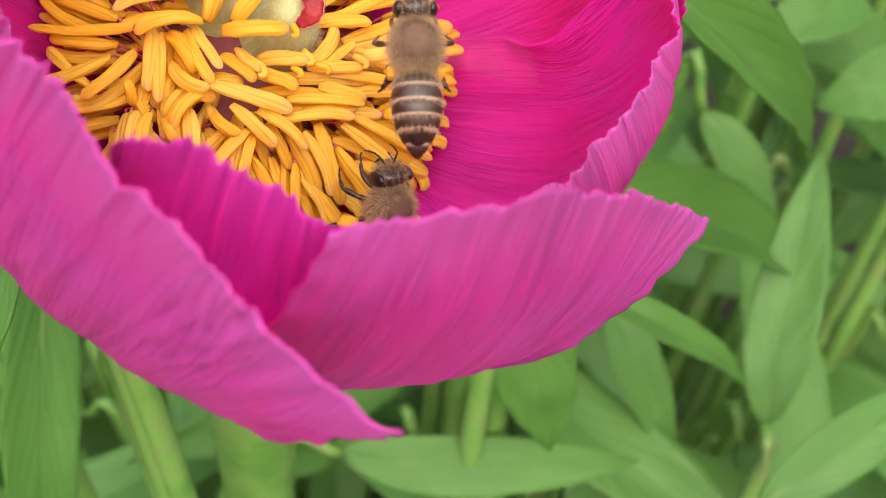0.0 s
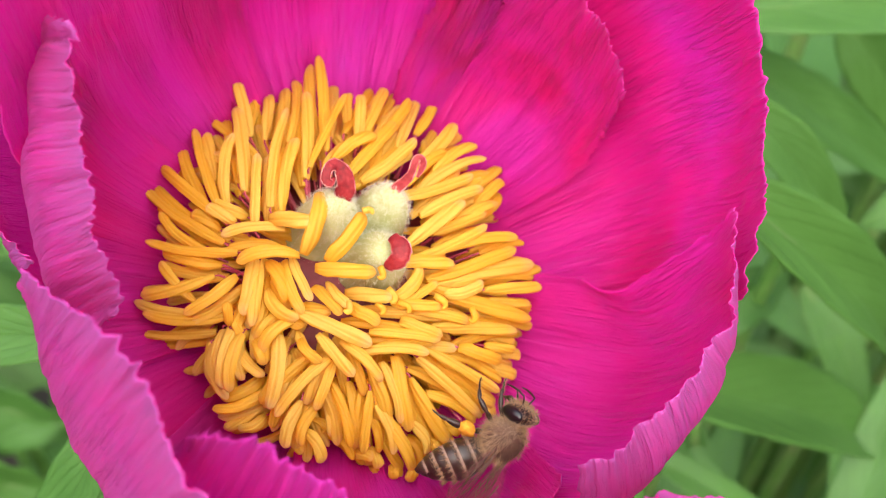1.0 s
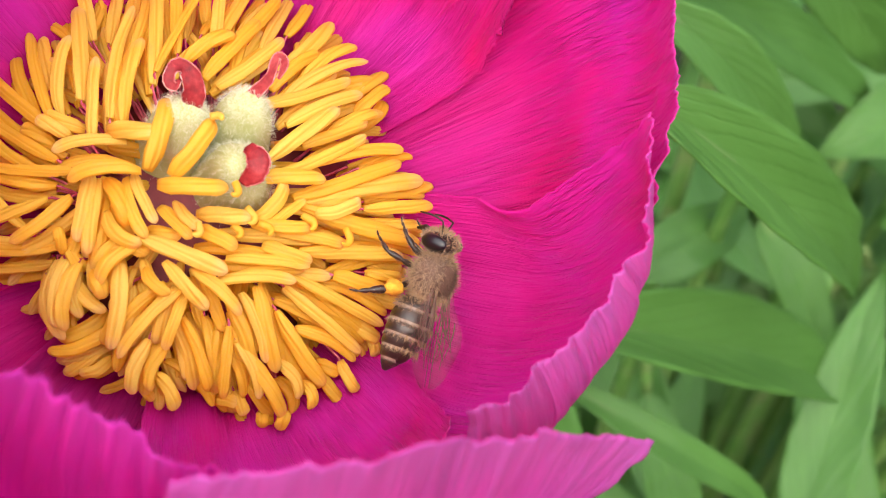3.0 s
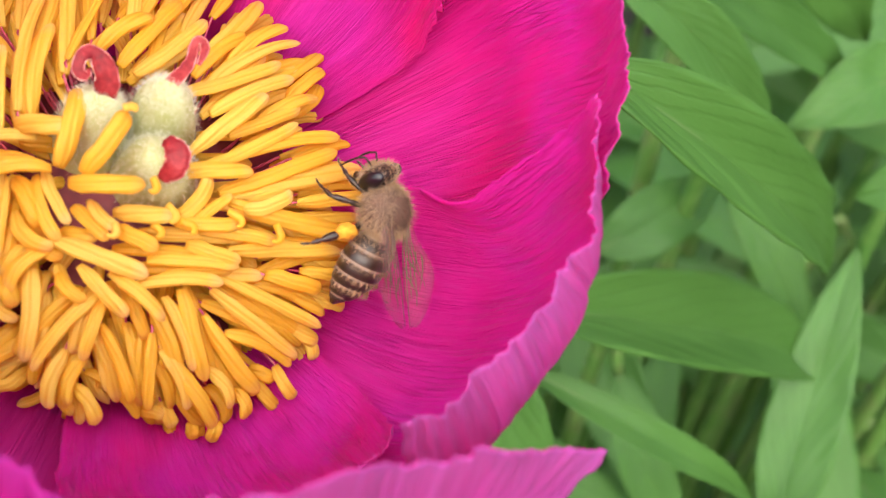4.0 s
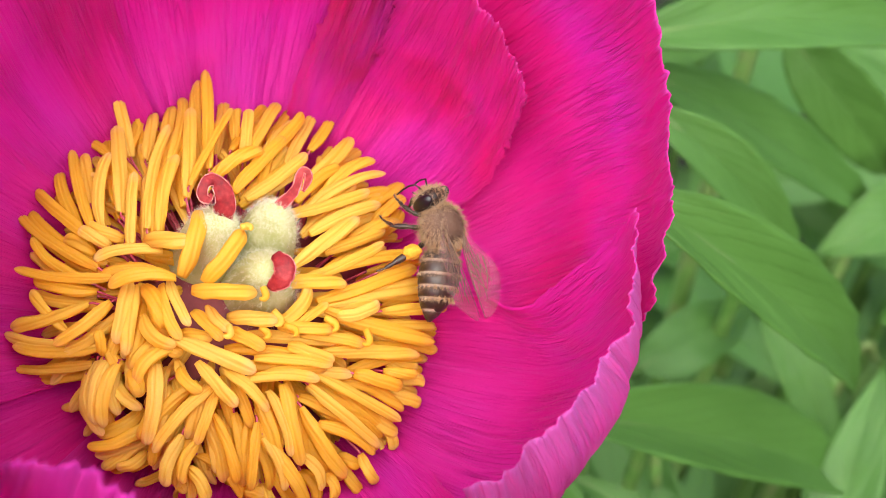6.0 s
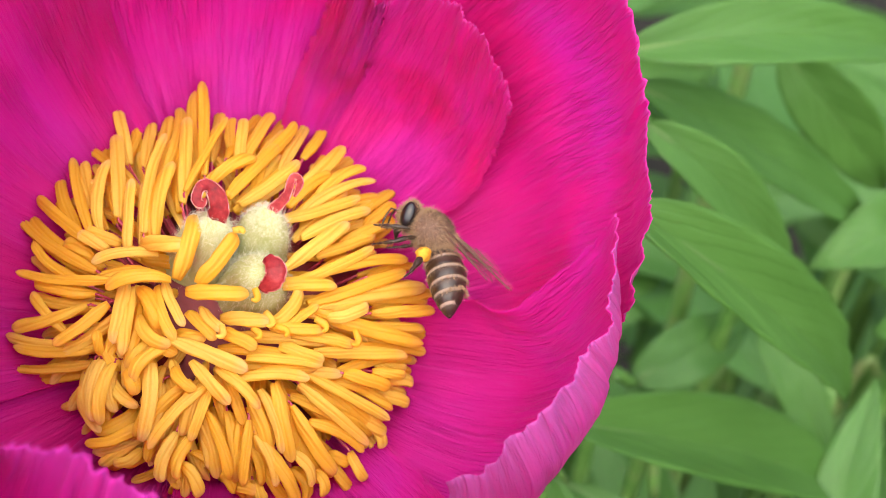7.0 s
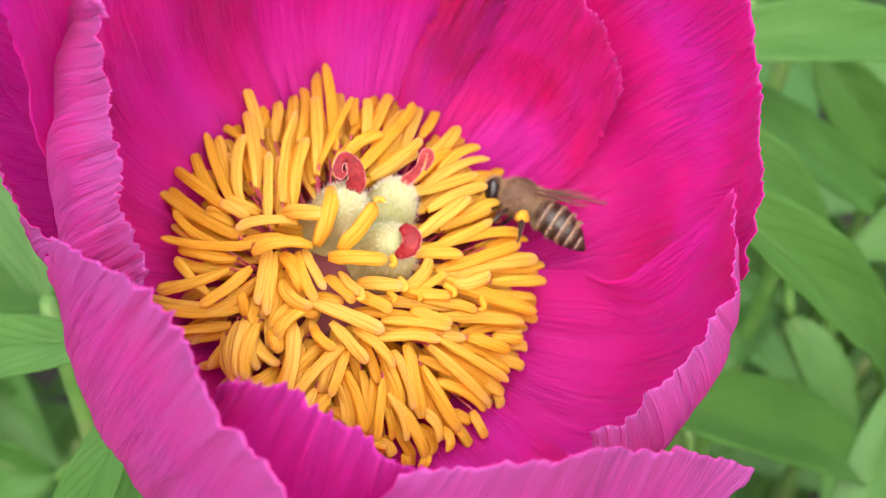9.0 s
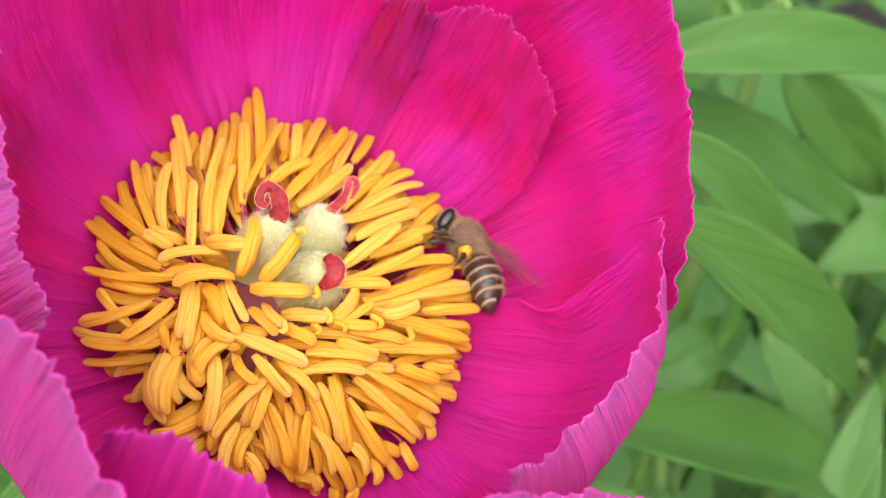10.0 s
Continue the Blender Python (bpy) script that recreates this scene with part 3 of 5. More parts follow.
stigma(c_front, [cyl(45, .30, 1.05), cyl(25, .31, 1.10), cyl(8, .29, 1.08), cyl(-2, .24, 1.02), cyl(-5, .21, .98)],
       [.045, .080, .078, .055, .025], .05, EYEWARD, "blunt red stigma")


# ---- stamens
def anther_mesh(length, width, arch, side, twist, seed):
    """A long slender anther of two pollen sacs side by side, lightly grooved between, blunt at the tip, narrowing to its thread; along +z."""
    rows, seg = 16, 32
    verts, faces, uvs = [], [], []
    for j in range(rows + 1):
        s = 1 - (1 - j / rows) ** 1.25
        env = (0.55 + 0.45 * min(1.0, s / 0.22) ** 0.8) * (1.03 - 0.06 * s)
        if s > 0.86:
            env *= max(0.0, 1 - ((s - 0.86) / 0.143) ** 2) ** 0.55
        env *= 0.97 + 0.07 * math.sin(2.6 * s + seed) + 0.09 * n3(s * 4, seed * 1.3 + 0.5)
        bulge = 4 * s * (1 - s)
        off = (arch * bulge - 0.10 * max(0.0, s - 0.75)) * length
        off2 = (-side * bulge + 0.02 * n3(s * 2.6, seed + 5.0)) * length
        ang = twist * (s - 0.5)
        for i in range(seg):
            w = 2 * math.pi * i / seg
            c, sn = math.cos(w), math.sin(w)
            # four sacs: a deep groove down the middle of the face, a shallow one on each half
            k = 1 - 0.36 * math.exp(-(c / 0.12) ** 2) - 0.17 * math.exp(-((abs(c) - 0.64) / 0.09) ** 2) - 0.12 * math.exp(-(sn / 0.18) ** 2)
            x, y = c * width * 0.55 * k * env, sn * width * 0.36 * k * env
            verts.append((x * math.cos(ang) - y * math.sin(ang) + off2, x * math.sin(ang) + y * math.cos(ang) + off, length * s))
            uvs.append((i / seg, s))
    for j in range(rows):
        for i in range(seg):
            faces.append((j * seg + i, j * seg + (i + 1) % seg, (j + 1) * seg + (i + 1) % seg, (j + 1) * seg + i))
    faces += [tuple(range(seg))[::-1], tuple(rows * seg + i for i in range(seg))]
    return mesh_of("anther", [Vector(v) * CM for v in verts], faces, uvs)


# unit anthers, by how far they bow to the side; each stamen scales one to its own length
BOWS = [-.16, -.10, -.06, 0, .06, .10, .16]
ANTHERS = [[anther_mesh(1.0, 0.2, a_, b_, t_, 7 * k + n) for n, (a_, t_) in enumerate([(.08, .3), (.11, -.9), (.05, 1.2), (.09, -1.6)])] for k, b_ in enumerate(BOWS)]
stamen_rng = random.Random(5)


def stamen(base, tip, bow=0.0, fat=1.0, facing=AXIS, wander=0.5):
    """One stamen: its anther from base to tip (cm), its thread down to the receptacle."""
    b, t = Vector(base), Vector(tip)
    z = t - b
    length = z.length
    z.normalize()
    up = facing + Vector((stamen_rng.uniform(-1, 1), stamen_rng.uniform(-1, 1), stamen_rng.uniform(-1, 1))) * wander
    x = up.cross(z).normalized()
    y = z.cross(x)
    rot = Matrix((x, y, z)).transposed().to_4x4()
    width = 0.50 * fat * stamen_rng.uniform(0.88, 1.12)
    m = Matrix.Translation(place(b)) @ rot @ Matrix.Diagonal((width, width, length, 1))
    k = min(range(len(BOWS)), key=lambda q: abs(BOWS[q] - bow))
    ob = on(flower.matrix_basis, part("stamen", stamen_rng.choice(ANTHERS[k]), ANTHER, flower, m=m))
    flat = b - HEART - AXIS * (b - HEART).dot(AXIS)
    if flat.length < 0.95:
        return  # its thread is hidden behind the carpels
    root = HEART + flat * 0.72 + AXIS * 0.05
    sag = (b + root) / 2 - AXIS * 0.06 - z * 0.04
    fv, ff = tube([place(root), place((root + sag) / 2), place(sag), place(b - z * 0.03), place(b + z * 0.05)], [.00026, .00020, .00013, .00010, .00007], 6)
    on(m, part("filament", mesh_of("filament", fv, ff), FILAMENT, ob))


def ring_of_stamens(count, tip_r, tip_h, lift, length, seed, spread=9):
    """Stamens of the lower tiers, in loose tufts that lean together."""
    rng = random.Random(seed)
    for k in range(count):
        az = 360 * (k + rng.uniform(-.35, .35)) / count
        r = rng.uniform(*tip_r) * (1.93 + 0.13 * math.cos(radians(az - 150))) / 2.03 * (1 + 0.04 * n3(az * 0.05, seed))
        h = rng.uniform(*tip_h) + 0.12 + 0.10 * max(0.0, math.sin(radians(az)))
        tip = cyl(az, r, h)
        tuft = n3(az * 0.045, seed * 1.7)
        heading = az + 34 * tuft + rng.uniform(-spread, spread)
        el = radians(rng.uniform(*lift))
        a = radians(heading)
        d = (EX * math.cos(a) + EY * math.sin(a)) * math.cos(el) + AXIS * math.sin(el)
        stamen(tip - d * rng.uniform(*length), tip, 0.2 * tuft + rng.uniform(-.05, .05))


def laid(a, b, bow=0.0, fat=1.08):
    """A stamen of the upper tier, each as it lies on the dome."""
    base, tip = cyl(*a), cyl(*b)
    stamen(base - (tip - base) * 0.05 - AXIS * 0.04, tip, bow, fat, wander=0.3)
    if a[1] > 0.75 and stamen_rng.random() < 0.9:
        # its neighbour in the tier beneath
        turn = stamen_rng.choice((-1, 1)) * stamen_rng.uniform(3, 8) / max(b[1], 1.0)
        low = stamen_rng.uniform(.10, .17)
        stamen(cyl(a[0] + turn * 1.6, a[1] * 0.93, a[2] - low), cyl(b[0] + turn, b[1] * stamen_rng.uniform(.96, 1.0), b[2] - low), bow + stamen_rng.uniform(-.05, .05), fat, wander=0.4)


laid((134, 1.70, 0.20), (128, 2.30, -0.00), 0, 1.05)
laid((134, 1.75, 0.17), (123, 2.19, -0.28), 0.06, 1.05)
laid((153, 1.28, 0.55), (132, 2.02, 0.11), 0, 1.25)
laid((150, 1.40, 0.36), (132, 2.20, -0.29), -0.06, 1.05)
laid((161, 1.34, 0.52), (140, 1.75, 0.38), -0.12, 1.05)
laid((154, 1.59, 0.26), (143, 1.98, 0.06), 0, 1.05)
laid((163, 1.42, 0.48), (144, 2.10, -0.00), -0.06, 1.05)
laid((139, 1.80, 0.15), (139, 2.23, -0.34), 0.08, 1.05)
laid((163, 1.54, 0.29), (150, 2.05, -0.06), -0.06, 1.05)
laid((168, 1.38, 0.50), (158, 2.08, 0.02), 0, 1.05)
laid((178, 1.26, 0.55), (164, 2.16, -0.09), -0.12, 1.05)
laid((174, 1.34, 0.40), (163, 2.03, -0.02), -0.1, 1.05)
laid((-179, 1.37, 0.37), (171, 1.88, 0.17), -0.1, 1.05)
laid((-177, 1.13, 0.61), (-179, 1.92, 0.27), -0.12, 1.05)
laid((-173, 1.23, 0.44), (-177, 1.75, 0.25), -0.08, 1.05)
laid((-160, 1.46, 0.32), (-174, 1.76, 0.24), -0.06, 1.05)
laid((-168, 1.30, 0.41), (-165, 1.93, 0.12), -0.1, 1.05)
laid((-165, 1.11, 0.61), (-155, 1.60, 0.46), -0.04, 1.05)
laid((-152, 1.28, 0.41), (-164, 1.99, 0.03), -0.1, 1.05)
laid((-151, 1.22, 0.44), (-160, 1.93, 0.12), -0.14, 1.05)
laid((-148, 1.37, 0.23), (-157, 2.02, -0.16), -0.08, 1.05)
laid((-146, 1.25, 0.55), (-154, 1.23, 0.64), 0, 1.05)
laid((169, 1.19, 0.59), (167, 1.48, 0.53), 0, 1.05)
laid((172, 1.30, 0.41), (169, 1.59, 0.34), 0, 1.05)
laid((165, 0.77, 0.73), (177, 1.27, 0.63), 0.08, 1.05)
laid((162, 0.90, 0.75), (152, 0.53, 0.92), 0, 1.2)
laid((-174, 0.59, 0.90), (-170, 1.11, 0.82), 0.05, 1.35)
laid((168, 1.00, 0.66), (140, 1.42, 0.57), 0, 1.05)
laid((153, 0.99, 0.67), (121, 1.73, 0.39), -0.08, 1.05)
laid((135, 1.18, 0.46), (118, 1.70, 0.27), -0.04, 1.05)
laid((154, 0.86, 0.70), (124, 1.37, 0.59), -0.06, 1.15)
laid((128, 1.00, 0.65), (113, 1.88, 0.29), 0, 1.25)
laid((126, 1.40, 0.49), (113, 2.15, -0.09), 0.05, 1.05)
laid((131, 1.58, 0.27), (121, 2.06, -0.09), 0, 1.05)
laid((128, 1.61, 0.12), (117, 2.24, -0.49), 0, 1.05)
laid((125, 1.56, 0.27), (116, 2.09, -0.12), 0, 1.05)
laid((113, 1.22, 0.57), (107, 2.30, 0.13), 0, 1.1)
laid((108, 1.41, 0.35), (102, 2.30, -0.41), 0, 1.05)
laid((124, 1.06, 0.70), (102, 1.79, 0.40), 0, 0.7)
laid((101, 1.55, 0.27), (100, 1.89, 0.15), 0, 1.05)
laid((99, 1.26, 0.54), (97, 1.82, 0.32), 0, 1.1)
laid((102, 1.44, 0.33), (92, 2.08, -0.14), 0, 1.05)
laid((96, 1.34, 0.51), (89, 2.05, 0.04), 0, 1.05)
laid((90, 1.60, 0.24), (85, 2.24, -0.38), 0.05, 1.05)
laid((95, 1.17, 0.58), (82, 1.93, 0.24), 0.06, 1.05)
laid((112, 1.05, 0.69), (92, 1.30, 0.66), -0.04, 1.2)
laid((103, 0.92, 0.68), (85, 1.54, 0.48), 0, 1.2)
laid((96, 0.84, 0.70), (76, 1.44, 0.53), 0.06, 1.05)
laid((91, 0.88, 0.55), (75, 1.33, 0.45), 0, 1.05)
laid((81, 1.33, 0.51), (79, 2.30, -0.30), 0, 1.05)
laid((76, 1.65, 0.20), (75, 2.30, -0.23), 0.04, 1.05)
laid((72, 1.18, 0.57), (67, 1.91, 0.24), 0.04, 1.2)
laid((68, 1.51, 0.28), (64, 2.19, -0.32), 0.04, 1.05)
laid((70, 0.97, 0.65), (64, 1.51, 0.48), -0.04, 1.05)
laid((63, 1.25, 0.53), (58, 1.85, 0.27), -0.04, 1.05)
laid((62, 0.96, 0.65), (53, 1.82, 0.29), -0.08, 1.05)
laid((48, 1.41, 0.32), (49, 2.01, -0.06), 0, 1.05)
laid((42, 1.42, 0.31), (45, 1.87, 0.12), 0, 1.05)
laid((67, 0.82, 0.70), (51, 1.52, 0.47), 0.06, 1.05)
laid((51, 0.80, 0.70), (45, 1.52, 0.46), -0.06, 1.05)
laid((36, 0.48, 0.77), (44, 1.23, 0.61), 0, 1.1)
laid((17, 0.45, 0.77), (31, 1.33, 0.56), 0.05, 1.1)
laid((22, 0.73, 0.71), (25, 1.64, 0.39), -0.06, 1.3)
laid((22, 1.25, 0.39), (24, 1.75, 0.19), 0, 1.05)
laid((2, 0.66, 0.73), (21, 1.58, 0.42), 0.04, 1.2)
laid((14, 0.30, 0.86), (11, 0.86, 0.81), 0, 1.1)
laid((-39, 0.41, 0.78), (9, 0.54, 0.84), 0.1, 1.05)
laid((1, 0.76, 0.69), (16, 1.77, 0.30), 0.03, 1.3)
laid((9, 1.26, 0.38), (16, 1.90, 0.08), 0, 1.05)
laid((-6, 0.83, 0.71), (5, 1.16, 0.66), 0.04, 1.05)
laid((4, 1.24, 0.52), (9, 1.84, 0.25), 0, 1.1)
laid((-0, 1.22, 0.39), (4, 1.75, 0.18), 0.05, 1.05)
laid((-4, 0.75, 0.70), (-2, 1.74, 0.32), 0.05, 1.25)
laid((3, 1.40, 0.18), (4, 1.84, -0.01), 0, 1.05)
laid((-6, 1.24, 0.39), (-3, 1.80, 0.15), 0, 1.05)
laid((-32, 0.53, 0.76), (-2, 0.71, 0.79), 0, 0.8)
laid((-38, 0.44, 0.77), (-16, 0.83, 0.75), 0.06, 1.05)
laid((-29, 0.63, 0.73), (-15, 1.12, 0.65), 0.03, 1.05)
laid((-43, 0.62, 0.73), (-30, 0.97, 0.71), 0.03, 1.05)
laid((-106, 0.29, 0.80), (-41, 0.42, 0.86), 0.03, 1.2)
laid((-100, 0.41, 0.78), (-64, 0.56, 0.83), 0, 1.3)
laid((-130, 0.71, 0.78), (-74, 0.74, 0.84), 0, 1.35)
laid((-138, 0.36, 0.85), (-98, 0.43, 0.91), 0.06, 1.05)
laid((-142, 0.47, 0.79), (-102, 0.51, 0.85), 0, 1.05)
laid((-135, 0.63, 0.63), (-112, 0.52, 0.72), 0, 1.05)
laid((-70, 0.38, 0.65), (-18, 0.91, 0.59), 0, 1.05)
laid((-27, 0.87, 0.66), (-8, 1.62, 0.39), -0.02, 1.1)
laid((-25, 1.12, 0.44), (-7, 1.68, 0.22), -0.04, 1.05)
laid((-70, 0.61, 0.74), (-32, 0.98, 0.70), 0.02, 1.05)
laid((-62, 0.69, 0.59), (-27, 1.16, 0.50), 0, 1.05)
laid((-82, 0.80, 0.75), (-42, 0.99, 0.75), -0.06, 1.05)
laid((-83, 0.64, 0.60), (-31, 1.01, 0.57), 0, 1.05)
laid((-110, 0.75, 0.77), (-84, 1.01, 0.75), 0, 1.05)
laid((-118, 0.85, 0.68), (-102, 0.95, 0.73), 0.1, 1.05)
laid((-93, 0.72, 0.77), (-70, 1.06, 0.74), 0, 1.2)
laid((-99, 0.91, 0.71), (-109, 1.52, 0.51), 0.08, 1.1)
laid((-95, 0.90, 0.67), (-97, 1.34, 0.57), 0, 1.05)
laid((-128, 0.97, 0.66), (-112, 1.49, 0.49), -0.03, 1.35)
laid((-119, 1.00, 0.51), (-111, 1.37, 0.43), -0.06, 1.05)
laid((-111, 1.11, 0.47), (-108, 1.39, 0.41), 0, 1.05)
laid((-111, 1.07, 0.47), (-108, 1.59, 0.30), 0.08, 1.05)
laid((-139, 1.20, 0.57), (-126, 1.59, 0.45), 0.1, 1.2)
laid((-142, 1.26, 0.55), (-128, 1.61, 0.44), 0.12, 1.05)
laid((-145, 1.31, 0.39), (-125, 1.62, 0.30), 0.16, 1.05)
laid((-143, 1.42, 0.21), (-124, 1.55, 0.21), 0.16, 1.05)
laid((-139, 1.18, 0.45), (-126, 1.43, 0.40), 0.1, 1.05)
laid((-134, 1.12, 0.60), (-124, 1.23, 0.62), 0, 1.2)
laid((-136, 1.24, 0.41), (-121, 1.28, 0.47), 0.1, 1.05)
laid((-117, 1.34, 0.36), (-126, 1.76, 0.21), -0.1, 1.05)
laid((-115, 1.42, 0.19), (-120, 1.79, 0.05), -0.06, 1.05)
laid((-122, 1.24, 0.29), (-127, 1.63, 0.16), -0.1, 1.05)
laid((-112, 1.49, 0.16), (-117, 1.72, 0.11), -0.05, 1.05)
laid((-103, 1.30, 0.50), (-102, 1.71, 0.36), 0.04, 1.05)
laid((-97, 1.30, 0.50), (-98, 1.65, 0.40), 0.04, 1.05)
laid((-97, 1.50, 0.39), (-90, 1.74, 0.34), -0.05, 1.2)
laid((-102, 1.57, 0.23), (-96, 1.68, 0.25), 0, 1.05)
laid((-93, 1.08, 0.60), (-82, 1.59, 0.43), -0.04, 1.1)
laid((-95, 1.38, 0.34), (-80, 1.67, 0.24), -0.1, 1.05)
laid((-92, 1.43, 0.17), (-76, 1.70, 0.08), -0.1, 1.05)
laid((-84, 1.03, 0.48), (-79, 1.58, 0.30), 0, 1.05)
laid((-75, 1.13, 0.58), (-78, 1.64, 0.38), 0, 1.05)
laid((-67, 0.90, 0.65), (-64, 1.44, 0.50), -0.05, 1.15)
laid((-59, 0.89, 0.66), (-62, 1.53, 0.45), 0, 1.05)
laid((-72, 1.25, 0.52), (-68, 1.68, 0.36), -0.06, 1.05)
laid((-69, 1.35, 0.47), (-63, 1.86, 0.24), 0, 1.15)
laid((-54, 1.12, 0.57), (-51, 1.77, 0.30), 0, 1.1)
laid((-57, 1.31, 0.35), (-51, 1.76, 0.17), -0.06, 1.05)
laid((-60, 1.45, 0.41), (-58, 1.77, 0.30), -0.06, 1.05)
laid((-55, 1.65, 0.30), (-56, 1.88, 0.22), -0.06, 1.1)
laid((-51, 1.01, 0.48), (-38, 1.49, 0.33), 0, 1.1)
laid((-50, 1.29, 0.49), (-40, 1.75, 0.31), -0.04, 1.05)
laid((-46, 1.00, 0.64), (-38, 1.74, 0.33), 0, 1.1)
laid((-40, 0.95, 0.64), (-28, 1.73, 0.32), 0.02, 1.1)
laid((-26, 1.27, 0.36), (-24, 1.70, 0.21), 0, 1.05)
laid((-26, 1.18, 0.54), (-20, 1.58, 0.41), 0, 1.05)
laid((-32, 1.47, 0.26), (-31, 1.78, 0.16), 0, 1.05)
laid((-31, 1.66, 0.15), (-34, 1.84, 0.12), 0, 1.05)
laid((-43, 1.68, 0.27), (-44, 1.95, 0.17), 0.06, 1.05)
laid((-23, 1.48, 0.26), (-19, 1.81, 0.13), 0, 1.05)
laid((-17, 1.51, 0.24), (-13, 1.76, 0.17), 0, 1.05)
laid((-18, 1.38, 0.44), (-14, 1.66, 0.36), 0, 1.05)
laid((-48, 1.56, 0.21), (-45, 1.75, 0.17), 0, 1.05)
laid((-67, 1.75, 0.11), (-68, 1.87, 0.11), 0, 1.05)
laid((-62, 1.81, 0.20), (-65, 1.93, 0.19), 0, 1.05)
laid((-74, 1.57, 0.21), (-72, 1.76, 0.18), 0, 1.05)
laid((-79, 1.61, 0.19), (-74, 1.66, 0.24), 0, 1.05)
laid((179, 0.52, 0.84), (129, 0.73, 0.87), 0, 1.5)
laid((-163, 0.33, 1.11), (105, 0.35, 1.20), 0, 1.35)
laid((-156, 0.43, 1.05), (-58, 0.18, 1.15), 0.04, 1.3)
laid((-174, 0.95, 0.68), (-146, 1.13, 0.68), 0, 1.25)
laid((-171, 0.88, 0.69), (-140, 1.12, 0.68), 0, 1.05)
laid((-174, 0.84, 0.57), (-135, 1.12, 0.55), 0, 1.05)
laid((-171, 0.81, 0.72), (-142, 0.76, 0.80), 0.03, 1.25)
laid((-171, 0.67, 0.75), (-129, 0.71, 0.81), 0.04, 1.05)
laid((-154, 0.85, 0.70), (-128, 0.77, 0.80), 0.1, 1.05)
laid((-174, 0.61, 0.76), (-132, 0.57, 0.84), 0.06, 1.05)
laid((-129, 0.80, 0.73), (-129, 1.18, 0.68), 0.04, 1.2)
laid((-134, 0.92, 0.54), (-123, 1.14, 0.53), 0, 1.05)
laid((-95, 0.51, 0.64), (-39, 0.76, 0.65), 0, 1.05)
laid((-12, 0.88, 0.53), (-13, 1.33, 0.42), 0, 1.05)
laid((-7, 0.54, 0.63), (-7, 0.95, 0.58), 0, 1.05)
laid((39, 1.10, 0.46), (39, 1.60, 0.29), 0, 1.05)
laid((38, 0.84, 0.56), (37, 1.45, 0.37), 0, 1.05)
laid((-67, 0.96, 0.51), (-67, 1.35, 0.42), 0, 1.05)
laid((-94, 1.14, 0.44), (-88, 1.50, 0.34), 0, 1.05)
laid((-118, 0.90, 0.41), (-107, 1.12, 0.40), 0, 1.05)
laid((-86, 0.76, 0.58), (-77, 1.14, 0.52), 0, 1.05)
laid((-73, 0.99, 0.50), (-71, 1.37, 0.40), 0, 1.05)
laid((-56, 1.02, 0.48), (-52, 1.48, 0.34), 0, 1.05)
laid((-36, 1.09, 0.45), (-32, 1.64, 0.24), 0, 1.05)
laid((-152, 1.04, 0.51), (-143, 1.23, 0.51), 0, 1.05)
for k in range(34):
    # short ones deep round the carpels
    az = 150 + 230 * k / 33 + stamen_rng.uniform(-6, 6)
    r = stamen_rng.uniform(.85, 1.30)
    stamen(cyl(az + stamen_rng.uniform(-25, 25), r - .42, .12), cyl(az, r, stamen_rng.uniform(.22, .38)), stamen_rng.uniform(-.1, .1), 1.05)
ring_of_stamens(30, (1.70, 1.90), (-.42, -.25), (-30, -8), (.62, .86), 1)
ring_of_stamens(44, (1.55, 1.84), (-.22, .02), (-26, -4), (.66, .90), 2)


def curl(az, r, h, turn, size):
    """A dried anther tip, rolled into a small hook."""
    c, a = cyl(az, r, h), radians(turn)
    x, y = EX * math.cos(a) + EY * math.sin(a), EY * math.cos(a) - EX * math.sin(a)
    pts = [place(c - x * size * 1.6 + y * size), place(c - x * size * 0.6 + y * size)] + [place(c + x * math.sin(w) * size + y * math.cos(w) * size * (1 - 0.08 * w) + AXIS * 0.02 * w) for w in (0.2, 0.5, 0.9, 1.3, 1.7, 2.1, 2.5)]
    v, f = tube(pts, [.00028, .0003, .00032, .0003, .00028, .00025, .0002, .00016, .0001], 8)
    flower_part("dried_anther_tip", mesh_of("dried_anther_tip", v, f, [(0, 0)] * len(v)), ANTHER)


curl(-43, .19, 1.02, 300, .04)
curl(-43, .40, .84, -40, .05)
curl(-17, .79, .80, -20, .05)
curl(-15, 1.09, .76, -60, .05)
curl(102, .33, 1.27, 20, .03)
curl(-62, .46, .84, -30, .04)
curl(-39, .56, .85, -10, .045)
curl(-101, .47, .92, -70, .04)

